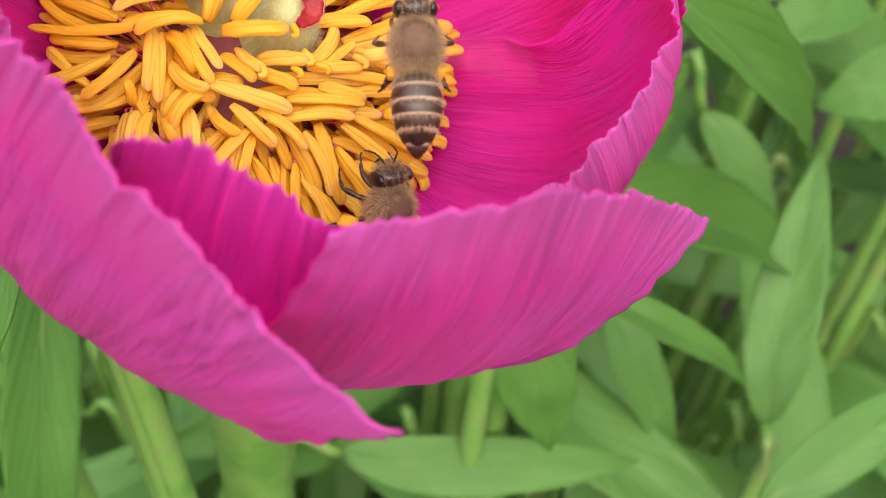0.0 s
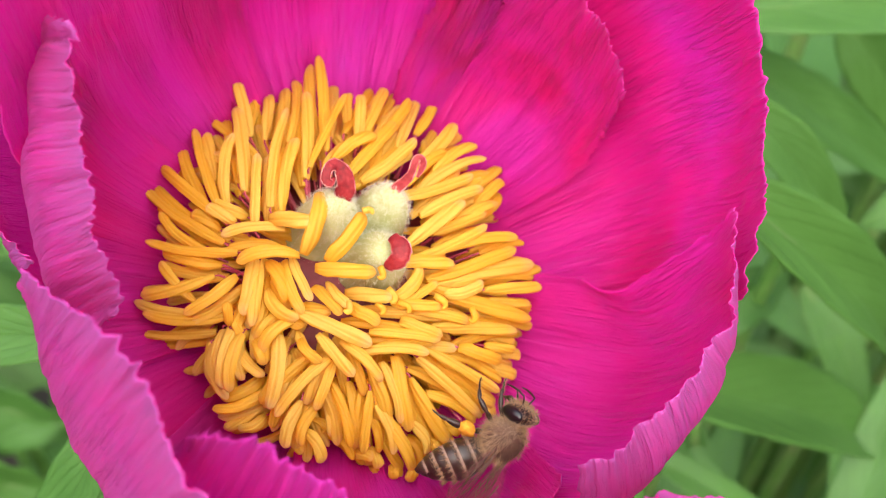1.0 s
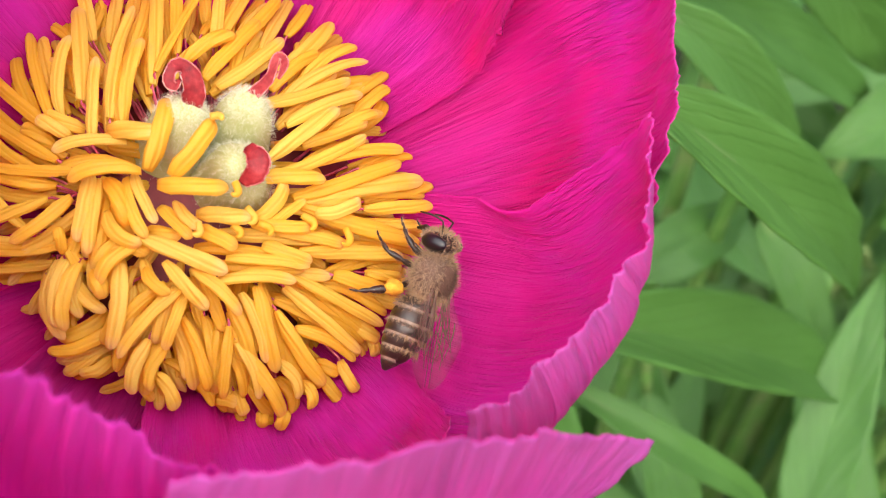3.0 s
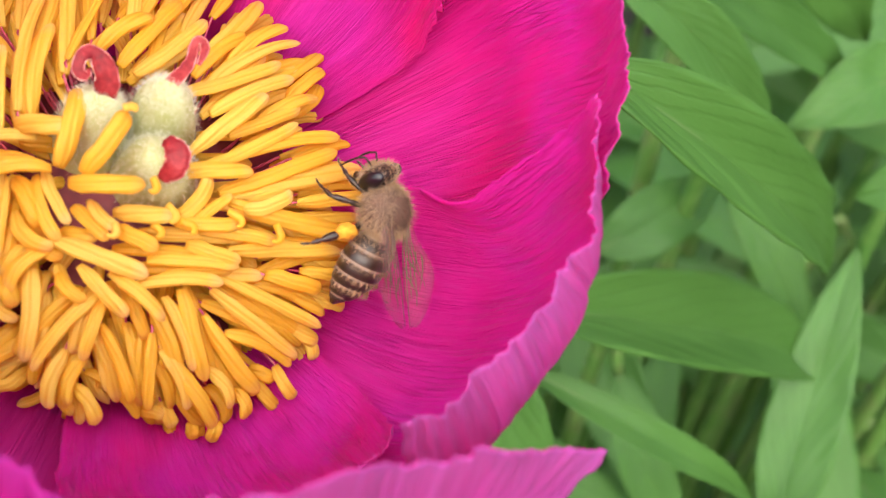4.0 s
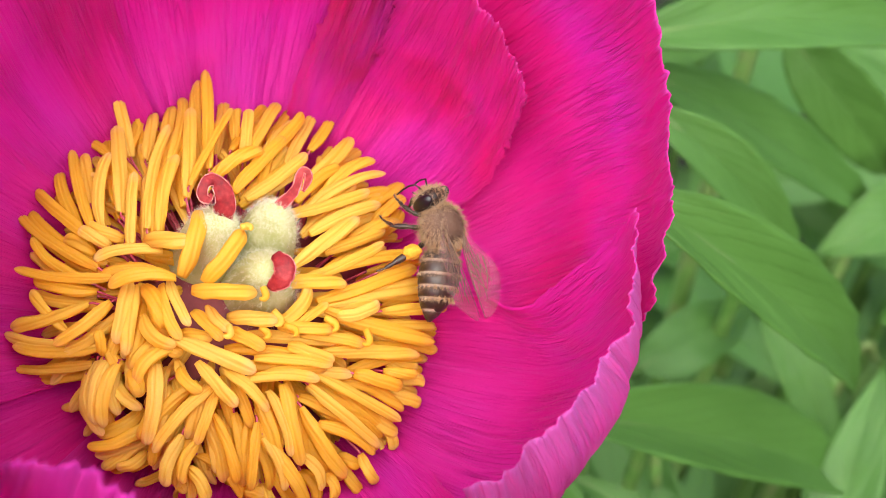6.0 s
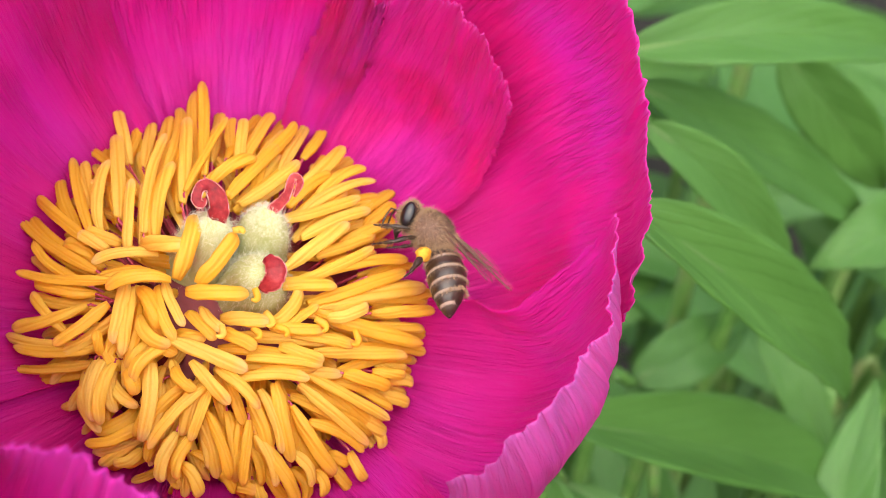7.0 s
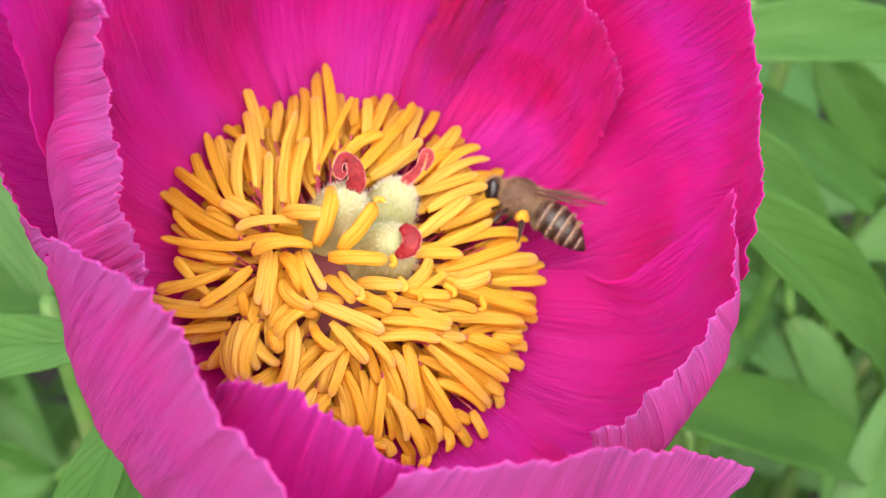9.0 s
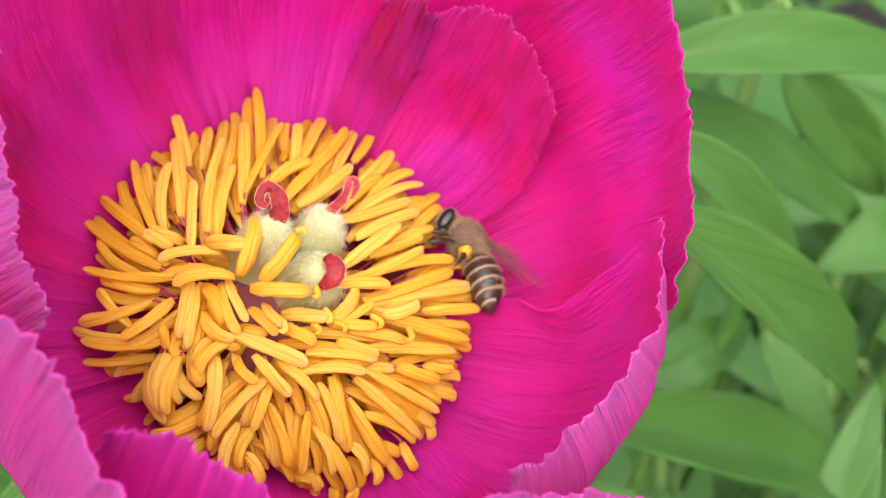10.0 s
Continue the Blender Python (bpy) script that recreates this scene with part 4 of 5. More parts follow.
# ---------------------------------------------------------------- leaves
def blade(base, tip, half, facing, sag, fold, seed, nu=14, nv=36):
    """A leaflet from base to tip (cm): pointed oval, folded along its main vein, arching, with thickness."""
    b, t = Vector(base), Vector(tip)
    d = (t - b)
    length = d.length
    d.normalize()
    up = (Vector(facing) - d * Vector(facing).dot(d)).normalized()
    x = d.cross(up)
    top, uvs, rib = [], [], []
    for j in range(nv + 1):
        v = j / nv
        wid = half * 1.95 * (v ** 0.62) * (1 - v) ** 0.95 + 0.012
        mid = b + d * (v * length) + up * (sag * 4 * v * (1 - v)) + x * (0.05 * length * n3(seed, v * 1.5))
        rib.append(mid)
        for i in range(nu + 1):
            u = 2 * i / nu - 1
            rise = fold * abs(u) ** 1.3 * wid + 0.05 * half * n3(u * 2 + seed, v * 7) + 0.028 * half * math.sin(v * 44 - abs(u) * 16 + seed) * abs(u)
            top.append(mid + x * (u * wid) + up * rise)
            uvs.append(((u + 1) / 2, v))
    w = nu + 1
    grid = np.array([tuple(p) for p in top])
    verts = np.concatenate([grid, grid - np.array(up) * 0.035]) * CM + np.array(LIFT)
    n = len(grid)
    faces, mats = [], []
    for j in range(nv):
        for i in range(nu):
            f = (j * w + i, j * w + i + 1, (j + 1) * w + i + 1, (j + 1) * w + i)
            faces += [f, tuple(k + n for k in f[::-1])]
            mats += [0, 1]
    ring = [i for i in range(w)] + [j * w + nu for j in range(1, nv + 1)] + [nv * w + i for i in range(nu - 1, -1, -1)] + [j * w for j in range(nv - 1, 0, -1)]
    for p, q in zip(ring, ring[1:] + ring[:1]):
        faces.append((q, p, p + n, q + n))
        mats.append(0)
    rv_, rf_ = tube([place(p - up * 0.07) for p in rib[:-2]], [0.00085 * (1 - 0.8 * k / nv) for k in range(nv - 1)], 6)
    return mesh_of("leaflet", verts, faces, uvs + uvs, mats), mesh_of("main_vein", rv_, rf_)


leaf_seed = 100


def leaf(base, tip, half, facing=(0, -0.6, 0.8), sag=0.3, fold=0.25, label="green pointed peony leaflet on its stalk", root=None):
    """A leaf with its stalk down to the soil."""
    global leaf_seed
    leaf_seed += 1
    b, t = Vector(base), Vector(tip)
    back = (b - t).normalized()
    foot = Vector(root) if root else Vector((b.x * 0.5 - 1 + 3 * n3(leaf_seed, 1.1), b.y * 0.6 + 4 + 3 * n3(leaf_seed, 2.2), -55.3))
    low = place(foot)
    ob = thing("peony_leaf", label, "leaf", Matrix.Translation(low), "peony leaves")
    lm, vm = blade(base, tip, half, facing, sag, fold, leaf_seed)
    lf = on(ob.matrix_basis, part("leaflet", lm, [LEAF, LEAF_UNDER], ob))
    part("main_vein", vm, LEAF_UNDER, lf)
    path = [tuple(place(b)), tuple(place(b + back * 0.9 - Vector((0, 0, .5)))), tuple(place((b + back * 1.5) * 0.7 + foot * 0.3)), tuple(low)]
    v, f = tube([spline(path, k / 14) for k in range(15)], [0.0009 + 0.0018 * k / 14 for k in range(15)], 8)
    on(ob.matrix_basis, part("stalk", mesh_of("stalk", v, f), STEM, ob))
    return ob


leaf((2.16, 3.38, -1.41), (6.02, 5.39, -7.22), 0.85, (-.1, -.45, .9), .6, .55)
leaf((1.62, 3.16, -4.86), (7.14, 6.86, -11.42), 0.95, (-.1, -.45, .9), .6, .60)
leaf((2.84, 8.03, -3.18), (7.62, 9.96, -7.92), 0.72, (-.2, -.5, .8), .35, .40)
leaf((2.82, 6.71, -2.84), (5.46, 6.99, -6.23), 0.60, (.3, -.7, .6), .35, .40)
leaf((3.33, 8.13, -9.68), (5.63, 9.77, -9.73), 0.80, (0, -.7, .7), .3, .2)
leaf((5.44, 8.42, -8.60), (6.81, 7.03, -10.81), 0.65, (.2, -.7, .7), .2, .2)
leaf((5.85, 3.79, -11.54), (7.05, 7.04, -8.33), 0.85, (-.3, -.6, .75), .2, .2)
leaf((1.81, 4.21, -7.46), (5.26, 3.68, -10.21), 0.36, (-.3, -.3, .9), .7, .5)
leaf((1.50, 3.67, -6.58), (1.85, 2.90, -10.36), 0.95, (0, -.75, .6), .2, .15)
leaf((-1.27, 3.24, -10.39), (3.55, 3.17, -11.50), 0.70, (0, -.65, .75), .3, .2)
leaf((3.56, 6.20, -10.39), (4.61, 4.36, -13.47), 0.65, (.1, -.7, .7), .2, .2)
leaf((5.08, 1.88, -10.91), (8.90, 3.87, -10.30), 0.70, (0, -.6, .75), .3, .2)
leaf((-4.60, 3.15, -4.57), (-5.66, 0.91, -11.36), 0.72, (.2, -.8, .5), .2, .15)
leaf((-4.35, 0.95, -1.53), (-7.51, 2.00, -3.23), 0.50, (0, -.6, .8), .3, .25)
leaf((-4.02, 0.55, -1.92), (-5.28, -0.26, -4.73), 0.45, (-.2, -.6, .8), .2, .35)
leaf((-5.78, 3.36, -3.35), (-7.47, 6.61, -1.60), 0.75, (.2, -.6, .7), .3, .2)
leaf((2.56, 7.64, -2.33), (7.61, 9.67, -3.78), 0.72, (0, -.6, .8), .5, .45)
leaf((8.42, 9.93, -7.36), (6.15, 8.59, -7.46), 0.90, (-.1, -.6, .8), .4, .4)
leaf((9.05, 7.91, -7.75), (7.12, 7.76, -8.09), 0.90, (-.1, -.6, .8), .4, .4)
leaf((9.54, 9.61, -8.87), (7.40, 10.08, -8.68), 0.90, (-.1, -.6, .8), .4, .4)
leaf((-8.39, 8.01, -12.86), (-12.56, 9.58, -12.60), 1.50, (.5, -.85, .1), .4, .3)
leaf((-8.83, 7.58, -14.63), (-12.47, 8.06, -14.03), 1.50, (.5, -.85, .1), .4, .3)

leaf((5.49, 10.45, -4.2), (7.99, 10.93, -7.64), 0.85, (.35, -.9, -.15), .3, .25)

# the crowd of leaves further down, grown at random
fill = random.Random(12)
for k in range(230):
    x, y = fill.uniform(-14, 18), fill.uniform(-5, 26)
    z = fill.uniform(-26, -12.5) + 0.1 * (y - 5)
    w = fill.uniform(0, 2 * math.pi)
    L = fill.uniform(4.5, 8.0)
    d = Vector((math.cos(w), math.sin(w), fill.uniform(-.7, .3))) * L
    c = Vector((x, y, z))
    half, facing = fill.uniform(.8, 1.3), (fill.uniform(-.5, .5), fill.uniform(-.9, 0), .8)
    sag, fold = fill.uniform(.2, .7), fill.uniform(.15, .35)
    # a gap between the stems, open down to the soil
    if math.hypot(x - 8.6, y - 10.8) > 3.6:
        leaf(c - d / 2, c + d / 2, half, facing, sag, fold)


def leaf_cover(name, label, leaves):
    """Leaves too many and too hidden to tell apart, as one object."""
    verts, faces, uvs, mats = [], [], [], []
    for args in leaves:
        me, rib = blade(*args)
        n = len(verts)
        verts += [v.co.copy() for v in me.vertices]
        around = {}
        for loop, uv in zip(me.loops, me.uv_layers[0].data):
            around[loop.vertex_index] = tuple(uv.uv)
        uvs += [around[k] for k in range(len(me.vertices))]
        faces += [tuple(k + n for k in p.vertices) for p in me.polygons]
        mats += [p.material_index for p in me.polygons]
        bpy.data.meshes.remove(me)
        bpy.data.meshes.remove(rib)
    return tagged(part(name, mesh_of(name, verts, faces, uvs, mats), [LEAF, LEAF_UNDER]), label, "foliage", kind="stuff")


def strewn(rng, count, xs, ys, zs, drop, lengths, halves):
    for k in range(count):
        x, y = rng.uniform(*xs), rng.uniform(*ys)
        w = rng.uniform(0, 2 * math.pi)
        d = Vector((math.cos(w), math.sin(w), rng.uniform(-.4, .25))) * rng.uniform(*lengths)
        c = Vector((x, y, rng.uniform(*zs) - drop * y))
        half, facing = rng.uniform(*halves), (rng.uniform(-.4, .4), rng.uniform(-.9, -.1), .8)
        sag, fold = rng.uniform(.2, .7), rng.uniform(.15, .35)
        yield c - d / 2, c + d / 2, half, facing, sag, fold, 900 + k


leaf_cover("peony_foliage", "mass of green peony leaves farther off", strewn(fill, 110, (-22, 34), (12, 42), (-17, -9), 0.05, (5.5, 9.0), (.9, 1.4)))
leaf_cover("peony_foliage", "low green leaves covering the soil between the stalks", strewn(fill, 240, (-34, 34), (-10, 40), (-40, -28), 0.0, (7, 10), (1.5, 2.1)))
leaf_cover("peony_foliage", "green peony leaves at the back of the bed", strewn(fill, 220, (-45, 55), (38, 85), (-30, -14), 0.05, (7, 10), (1.4, 2.0)))

# ---------------------------------------------------------------- the bees
EYE = plain("bee_eye", [(0.004, 0.003, 0.004), (0.012, 0.008, 0.008)], 900, 0.28, spec=0.5)
CHITIN = plain("bee_dark_shell", [(0.012, 0.007, 0.005), (0.035, 0.018, 0.01)], 1500, 0.3, 0.00003)
HAIR = plain("bee_hair", [(0.22, 0.125, 0.055), (0.35, 0.21, 0.105), (0.50, 0.34, 0.20)], 600, 0.75, sheen=0.3)
HAIR_DARK = plain("bee_dark_hair", [(0.08, 0.04, 0.025), (0.17, 0.095, 0.06)], 600, 0.75)
POLLEN = plain("pollen_orange", [(0.52, 0.22, 0.012), (0.63, 0.30, 0.018), (0.70, 0.38, 0.04)], 3000, 0.8, 0.0002)


def tergite_material():
    """A ring of the abdomen: pale hair along its front, shiny dark shell behind."""
    mat, nt, bsdf, out = material("bee_abdomen_ring")
    tc = nt.nodes.new("ShaderNodeTexCoord")
    sep = nt.nodes.new("ShaderNodeSeparateXYZ")
    nt.links.new(tc.outputs["UV"], sep.inputs[0])
    fuzz = uv_noise(nt, 260, 7, 1.0, 3.0)
    at = math_node(nt, "ADD", sep.outputs["Y"], math_node(nt, "MULTIPLY", math_node(nt, "SUBTRACT", fuzz, 0.5), 0.45))
    col = ramp(nt, at, [(0.0, (0.24, 0.16, 0.11)), (0.20, (0.34, 0.25, 0.19)), (0.34, (0.050, 0.026, 0.015)), (0.88, (0.022, 0.012, 0.008)), (1.0, (0.07, 0.038, 0.02))])
    nt.links.new(col, bsdf.inputs["Base Color"])
    nt.links.new(ramp(nt, at, [(0.36, (.8, .8, .8)), (0.55, (.32, .32, .32))]), bsdf.inputs["Roughness"])
    bumped(nt, [bsdf], fuzz, 0.4, 0.00005)
    return mat


TERGITE = tergite_material()


def wing_material(name, solid, clear_colour):
    mat, nt, bsdf, out = material(name)
    bsdf.inputs["Base Color"].default_value = (0.75, 0.62, 0.60, 1)
    bsdf.inputs["Roughness"].default_value = 0.22
    bsdf.inputs["Specular IOR Level"].default_value = 0.6
    grain = uv_noise(nt, 1, 1, 900, 3.0, source="Object")
    bumped(nt, [bsdf], grain, 0.4, 0.0001)
    clear = node(nt, "ShaderNodeBsdfTransparent", Color=clear_colour)
    mix = node(nt, "ShaderNodeMixShader", Fac=solid)
    nt.links.new(clear.outputs[0], mix.inputs[1])
    nt.links.new(bsdf.outputs[0], mix.inputs[2])
    nt.links.new(mix.outputs[0], out.inputs["Surface"])
    return mat


WING = wing_material("bee_wing_film", 0.05, (0.93, 0.86, 0.83, 1))
WING_BEATING = wing_material("bee_wing_film_beating", 0.006, (1, 1, 1, 1))


WING_VEIN = plain("bee_wing_vein", [(0.06, 0.03, 0.02), (0.16, 0.09, 0.06)], 900, 0.45)


def egg(rx, ry, rz, centre=(0, 0, 0), shape=None, rows=16, seg=20):
    """A rounded body; shape may bend each unit point before scaling."""
    verts, faces = [], []
    for j in range(rows + 1):
        th = math.pi * j / rows
        for i in range(seg):
            ph = 2 * math.pi * i / seg
            p = Vector((math.sin(th) * math.cos(ph), math.cos(th), math.sin(th) * math.sin(ph)))
            if shape:
                p = shape(p)
            verts.append(Vector((p.x * rx, p.y * ry, p.z * rz)) + Vector(centre))
    for j in range(rows):
        for i in range(seg):
            faces.append((j * seg + i, j * seg + (i + 1) % seg, (j + 1) * seg + (i + 1) % seg, (j + 1) * seg + i))
    return [v * CM for v in verts], faces


def fur_on(verts, centre, count, length, seed, keep=None, droop=Vector((0, -0.35, 0))):
    rng = random.Random(seed)
    pts, nrm = [], []
    c = Vector(centre) * CM
    while len(pts) < count:
        v = verts[rng.randrange(len(verts))]
        w = verts[rng.randrange(len(verts))]
        n = (v - c).normalized()
        p = v + (w - v).normalized() * rng.uniform(0, .035) * CM
        if keep and not keep((v - c) / CM):
            continue
        pts.append(p)
        nrm.append(n)
    return ball_hairs(pts, nrm, length * CM, 0.000022, 0.55, rng, droop)


def wing_meshes(length, width, seed):
    """Outline of a wing in its own plane, root at 0, running along -y; film and veins."""
    n = 22
    lead, trail = [], []
    for k in range(n + 1):
        s = k / n
        lead.append((0.10 * width * math.sin(math.pi * s) + 0.02, -length * s))
        trail.append((-width * (math.sin(math.pi * min(1, s ** 1.35 * 0.98)) ** 0.75 if s > 0 else 0) + 0.0, -length * s * 0.985))
    verts, faces, cols = [], [], 7
    for k in range(n + 1):
        for i in range(cols):
            f = i / (cols - 1)
            x = lead[k][0] * (1 - f) + trail[k][0] * f
            y = lead[k][1] * (1 - f) + trail[k][1] * f
            verts.append(Vector((x, y, 0.018 * math.sin(f * 9 + k * 0.5) * f)) * CM)
    for k in range(n):
        for i in range(cols - 1):
            a = k * cols + i
            faces.append((a, a + 1, a + cols + 1, a + cols))
    film = mesh_of("wing", verts, faces)

    def inside(f, s0, s1):
        pts = []
        for q in range(9):
            s = s0 + (s1 - s0) * q / 8
            k = min(int(s * n), n - 1)
            ff = f(s) if callable(f) else f
            x = lead[k][0] * (1 - ff) + trail[k][0] * ff
            pts.append(Vector((x, -length * s, 0.012)) * CM)
        return tube(pts, [0.00004 * (1.3 - 0.8 * q / 8) for q in range(9)], 5)

    pieces = [inside(0.0, 0, 0.98), inside(lambda s: 0.16 * math.sin(3 * s), 0, 0.72), inside(lambda s: 0.10 + 0.40 * s * s + 0.12 * math.sin(4 * s), 0.05, 0.80),
              inside(lambda s: 0.30 + 0.9 * s * s, 0.08, 0.62), inside(lambda s: 0.75 - 1.0 * (s - 0.35), 0.35, 0.68), inside(lambda s: 0.05 + 2.2 * (s - 0.55), 0.55, 0.72), inside(lambda s: 0.15 + 3.0 * (s - 0.42), 0.42, 0.56)]
    return film, mesh_of("wing_vein", *joined(pieces))


FOREWING = wing_meshes(0.84, 0.26, 1)
HINDWING = wing_meshes(0.58, 0.20, 2)


def leg_mesh(points, radii):
    pts = [Vector(p) * CM for p in points]
    fine, rr = [], []
    for k in range(len(pts) - 1):
        for q in range(4):
            s = q / 4
            fine.append(pts[k].lerp(pts[k + 1], s))
            swell = 1 + 0.18 * math.sin(math.pi * s)
            rr.append((radii[k] * (1 - s) + radii[k + 1] * s) * swell * CM * (0.72 if q == 0 and k else 1))
    fine.append(pts[-1])
    rr.append(radii[-1] * CM)
    return mesh_of("leg", *tube(fine, rr, 8))


def honey_bee(label, wing_out, wing_up, film_mat, vein_mat, reach=1.0):
    bee = thing("honey_bee", label, "bee", group="bees")
    tv, tf = egg(.185, .195, .185, shape=lambda p: Vector((p.x, p.y, p.z * (1.0 if p.z > 0 else 0.9))), rows=44, seg=60)
    thorax = part("thorax", mesh_of("thorax", tv, tf), HAIR_DARK, bee, "brown furry thorax")
    tagged(part("fur", mesh_of("fur", *fur_on(tv, (0, 0, 0), 9500, .085, 3, lambda p: not (p.z > .12 and abs(p.x) < .10 and p.y > -.10))), HAIR, thorax, "short golden brown fur"), kind="stuff")
    tagged(part("fur", mesh_of("fur", *fur_on(tv, (0, 0, 0), 3200, .04, 5, lambda p: p.z > .08 and abs(p.x) < .14 and p.y > -.14)), HAIR_DARK, thorax, "sparse grey-brown hair on the back"), kind="stuff")
    # head, turning about the neck
    head = part("head", mesh_of("head", *egg(.165, .095, .15, (0, .10, -.03), lambda p: Vector((p.x * (1 - 0.28 * max(0, -p.z)), p.y, p.z)))), CHITIN, bee, "dark head", Matrix.Translation((0, .17 * CM, 0)))
    hv = [v.co.copy() for v in head.data.vertices]
    tagged(part("fur", mesh_of("fur", *fur_on(hv, (0, .1, -.03), 3600, .05, 4, lambda p: abs(p.x) < .12, Vector((0, 0.2, 0)))), HAIR, head), kind="stuff")
    for s in (-1, 1):
        part("eye", mesh_of("eye", *egg(.042, .062, .118, (s * .126, .10, -.01))), EYE, head, "glossy dark eye")
        part("antenna", mesh_of("antenna", *tube([Vector(p) * CM for p in ((s * .03, .19, -.02), (s * .055, .235, -.01), (s * .08, .275, -.01), (s * .09, .295, -.07), (s * .105, .30, -.14), (s * .115, .295, -.21))], [.00009, .00008, .00008, .00009, .00009, .00006], 7)), CHITIN, head, "bent dark antenna")
    part("mouthpart", mesh_of("mouthpart", *tube([Vector(p) * CM for p in ((0, .15, -.13), (0, .18, -.2), (0, .16, -.27))], [.0004, .0003, .0001], 8)), CHITIN, head)
    # abdomen, hinged at the waist
    abdomen = part("abdomen", mesh_of("abdomen", *egg(.14, .28, .13, (0, -.30, -.0))), CHITIN, bee, "banded abdomen", Matrix.Translation((0, -.17 * CM, -.03 * CM)))
    prof = [(0.0, .07), (.04, .125), (.10, .165), (.21, .188), (.32, .186), (.43, .160), (.52, .118), (.60, .066), (.655, .012)]
    cuts = [0.015, .12, .235, .345, .45, .55, .655]
    for k in range(6):
        s0, s1 = cuts[k] - 0.012, cuts[k + 1]
        verts, faces, uvs = [], [], []
        for j in range(9):
            s = s0 + (s1 - s0) * j / 8
            r = float(np.interp(s, [p[0] for p in prof], [p[1] for p in prof])) + 0.007 * j / 8 - 0.002
            for i in range(24):
                w = 2 * math.pi * i / 24
                verts.append(Vector((math.cos(w) * r, -s, math.sin(w) * r * 0.92 - 0.30 * max(0, s - 0.25) ** 1.5)) * CM)
                uvs.append((i / 24, j / 8))
        for j in range(8):
            for i in range(24):
                faces.append((j * 24 + i, j * 24 + (i + 1) % 24, (j + 1) * 24 + (i + 1) % 24, (j + 1) * 24 + i))
        part("abdomen_ring", mesh_of("abdomen_ring", verts, faces, uvs), TERGITE, abdomen)
    hv = [Vector((math.cos(w) * r, -s, math.sin(w) * r * .92)) * CM for s, r in ((.02, .11), (.06, .145), (.10, .165), (.13, .175), (.25, .186), (.36, .174), (.46, .145)) for w in [2 * math.pi * i / 20 for i in range(20)]]
    tagged(part("fur", mesh_of("fur", *fur_on(hv, (0, -.2, 0), 5200, .045, 6)), HAIR, abdomen), kind="stuff")
    # wings over the back
    for s in (-1, 1):
        for (film, veins), out, up, root in ((FOREWING, wing_out, wing_up, (s * .13, -.02, .12)), (HINDWING, wing_out + 5, wing_up - 3, (s * .13, -.09, .10))):
            flip = Matrix.Diagonal((-s, 1, 1, 1))
            m = Matrix.Translation(Vector(root) * CM) @ pose(0, 0, 0, -up, 0, s * out) @ pose(0, 0, 0, 0, s * -12, 0) @ flip
            w = part("wing", film.copy(), film_mat, bee, "clear veined wing", m)
            part("wing_vein", veins.copy(), vein_mat, w)
    # legs: thick thigh and shin, then small foot joints, with a fringe of hair
    def leg(points, radii, seed):
        ob = part("leg", leg_mesh(points, radii), CHITIN, bee, "glossy dark leg")
        rng = random.Random(seed)
        pts, nrm = [], []
        for k in range(len(points) - 1):
            p, q = Vector(points[k]), Vector(points[k + 1])
            for _ in range(60 if k < 3 else 20):
                n = Vector((rng.uniform(-1, 1), rng.uniform(-1, 1), rng.uniform(-1, 1))).normalized()
                f = rng.random()
                pts.append((p.lerp(q, f) + n * (radii[k] * (1 - f) + radii[k + 1] * f)) * CM)
                nrm.append((n + (q - p).normalized() * 0.8).normalized())
        tagged(part("fringe", mesh_of("fringe", *ball_hairs(pts, nrm, .00032, .000018, 0.4, rng)), HAIR, ob), kind="stuff")
        return ob

    for s in (-1, 1):
        leg([(s * .08, .12, -.11), (s * .15, .17, -.17), (s * .17, .24, -.25), (s * .15, .29, -.31), (s * .14, .32, -.35), (s * .12, .35, -.38)], [.016, .021, .017, .010, .008, .005], 31)
        leg([(s * .10, .02, -.12), (s * .22, .05, -.17), (s * .30, .08, -.28), (s * .29, .13, -.37), (s * .27, .16, -.43), (s * .25, .19, -.47)], [.017, .022, .019, .011, .008, .005], 32)
        hind = leg([(s * .10, -.10, -.12), (s * .21, -.14, -.11), (s * .34 * reach, -.19, -.15), (s * .44 * reach, -.24, -.23), (s * .50 * reach, -.27, -.28), (s * .55 * reach, -.28, -.33)], [.018, .024, .034, .022, .010, .005], 33)
        lump = egg(.090, .064, .070, (s * .285 * reach, -.165, -.125), lambda p: p * (1 + 0.22 * n3(p.x * 1.8, p.y * 1.8, p.z * 1.8 + 3) + 0.10 * n3(p.x * 6, p.y * 6, p.z * 6)), 20, 24)
        part("pollen_load", mesh_of("pollen_load", *lump), POLLEN, hind, "orange ball of pollen")
    return bee, head, abdomen


bee, bee_head, bee_abdomen = honey_bee("brown honey bee with pollen crawling over the yellow stamens", -5, 12, WING, WING_VEIN)
guest, guest_head, guest_abdomen = honey_bee("honey bee flying up off the stamens", 62, 18, WING_BEATING, WING_BEATING, 0.5)

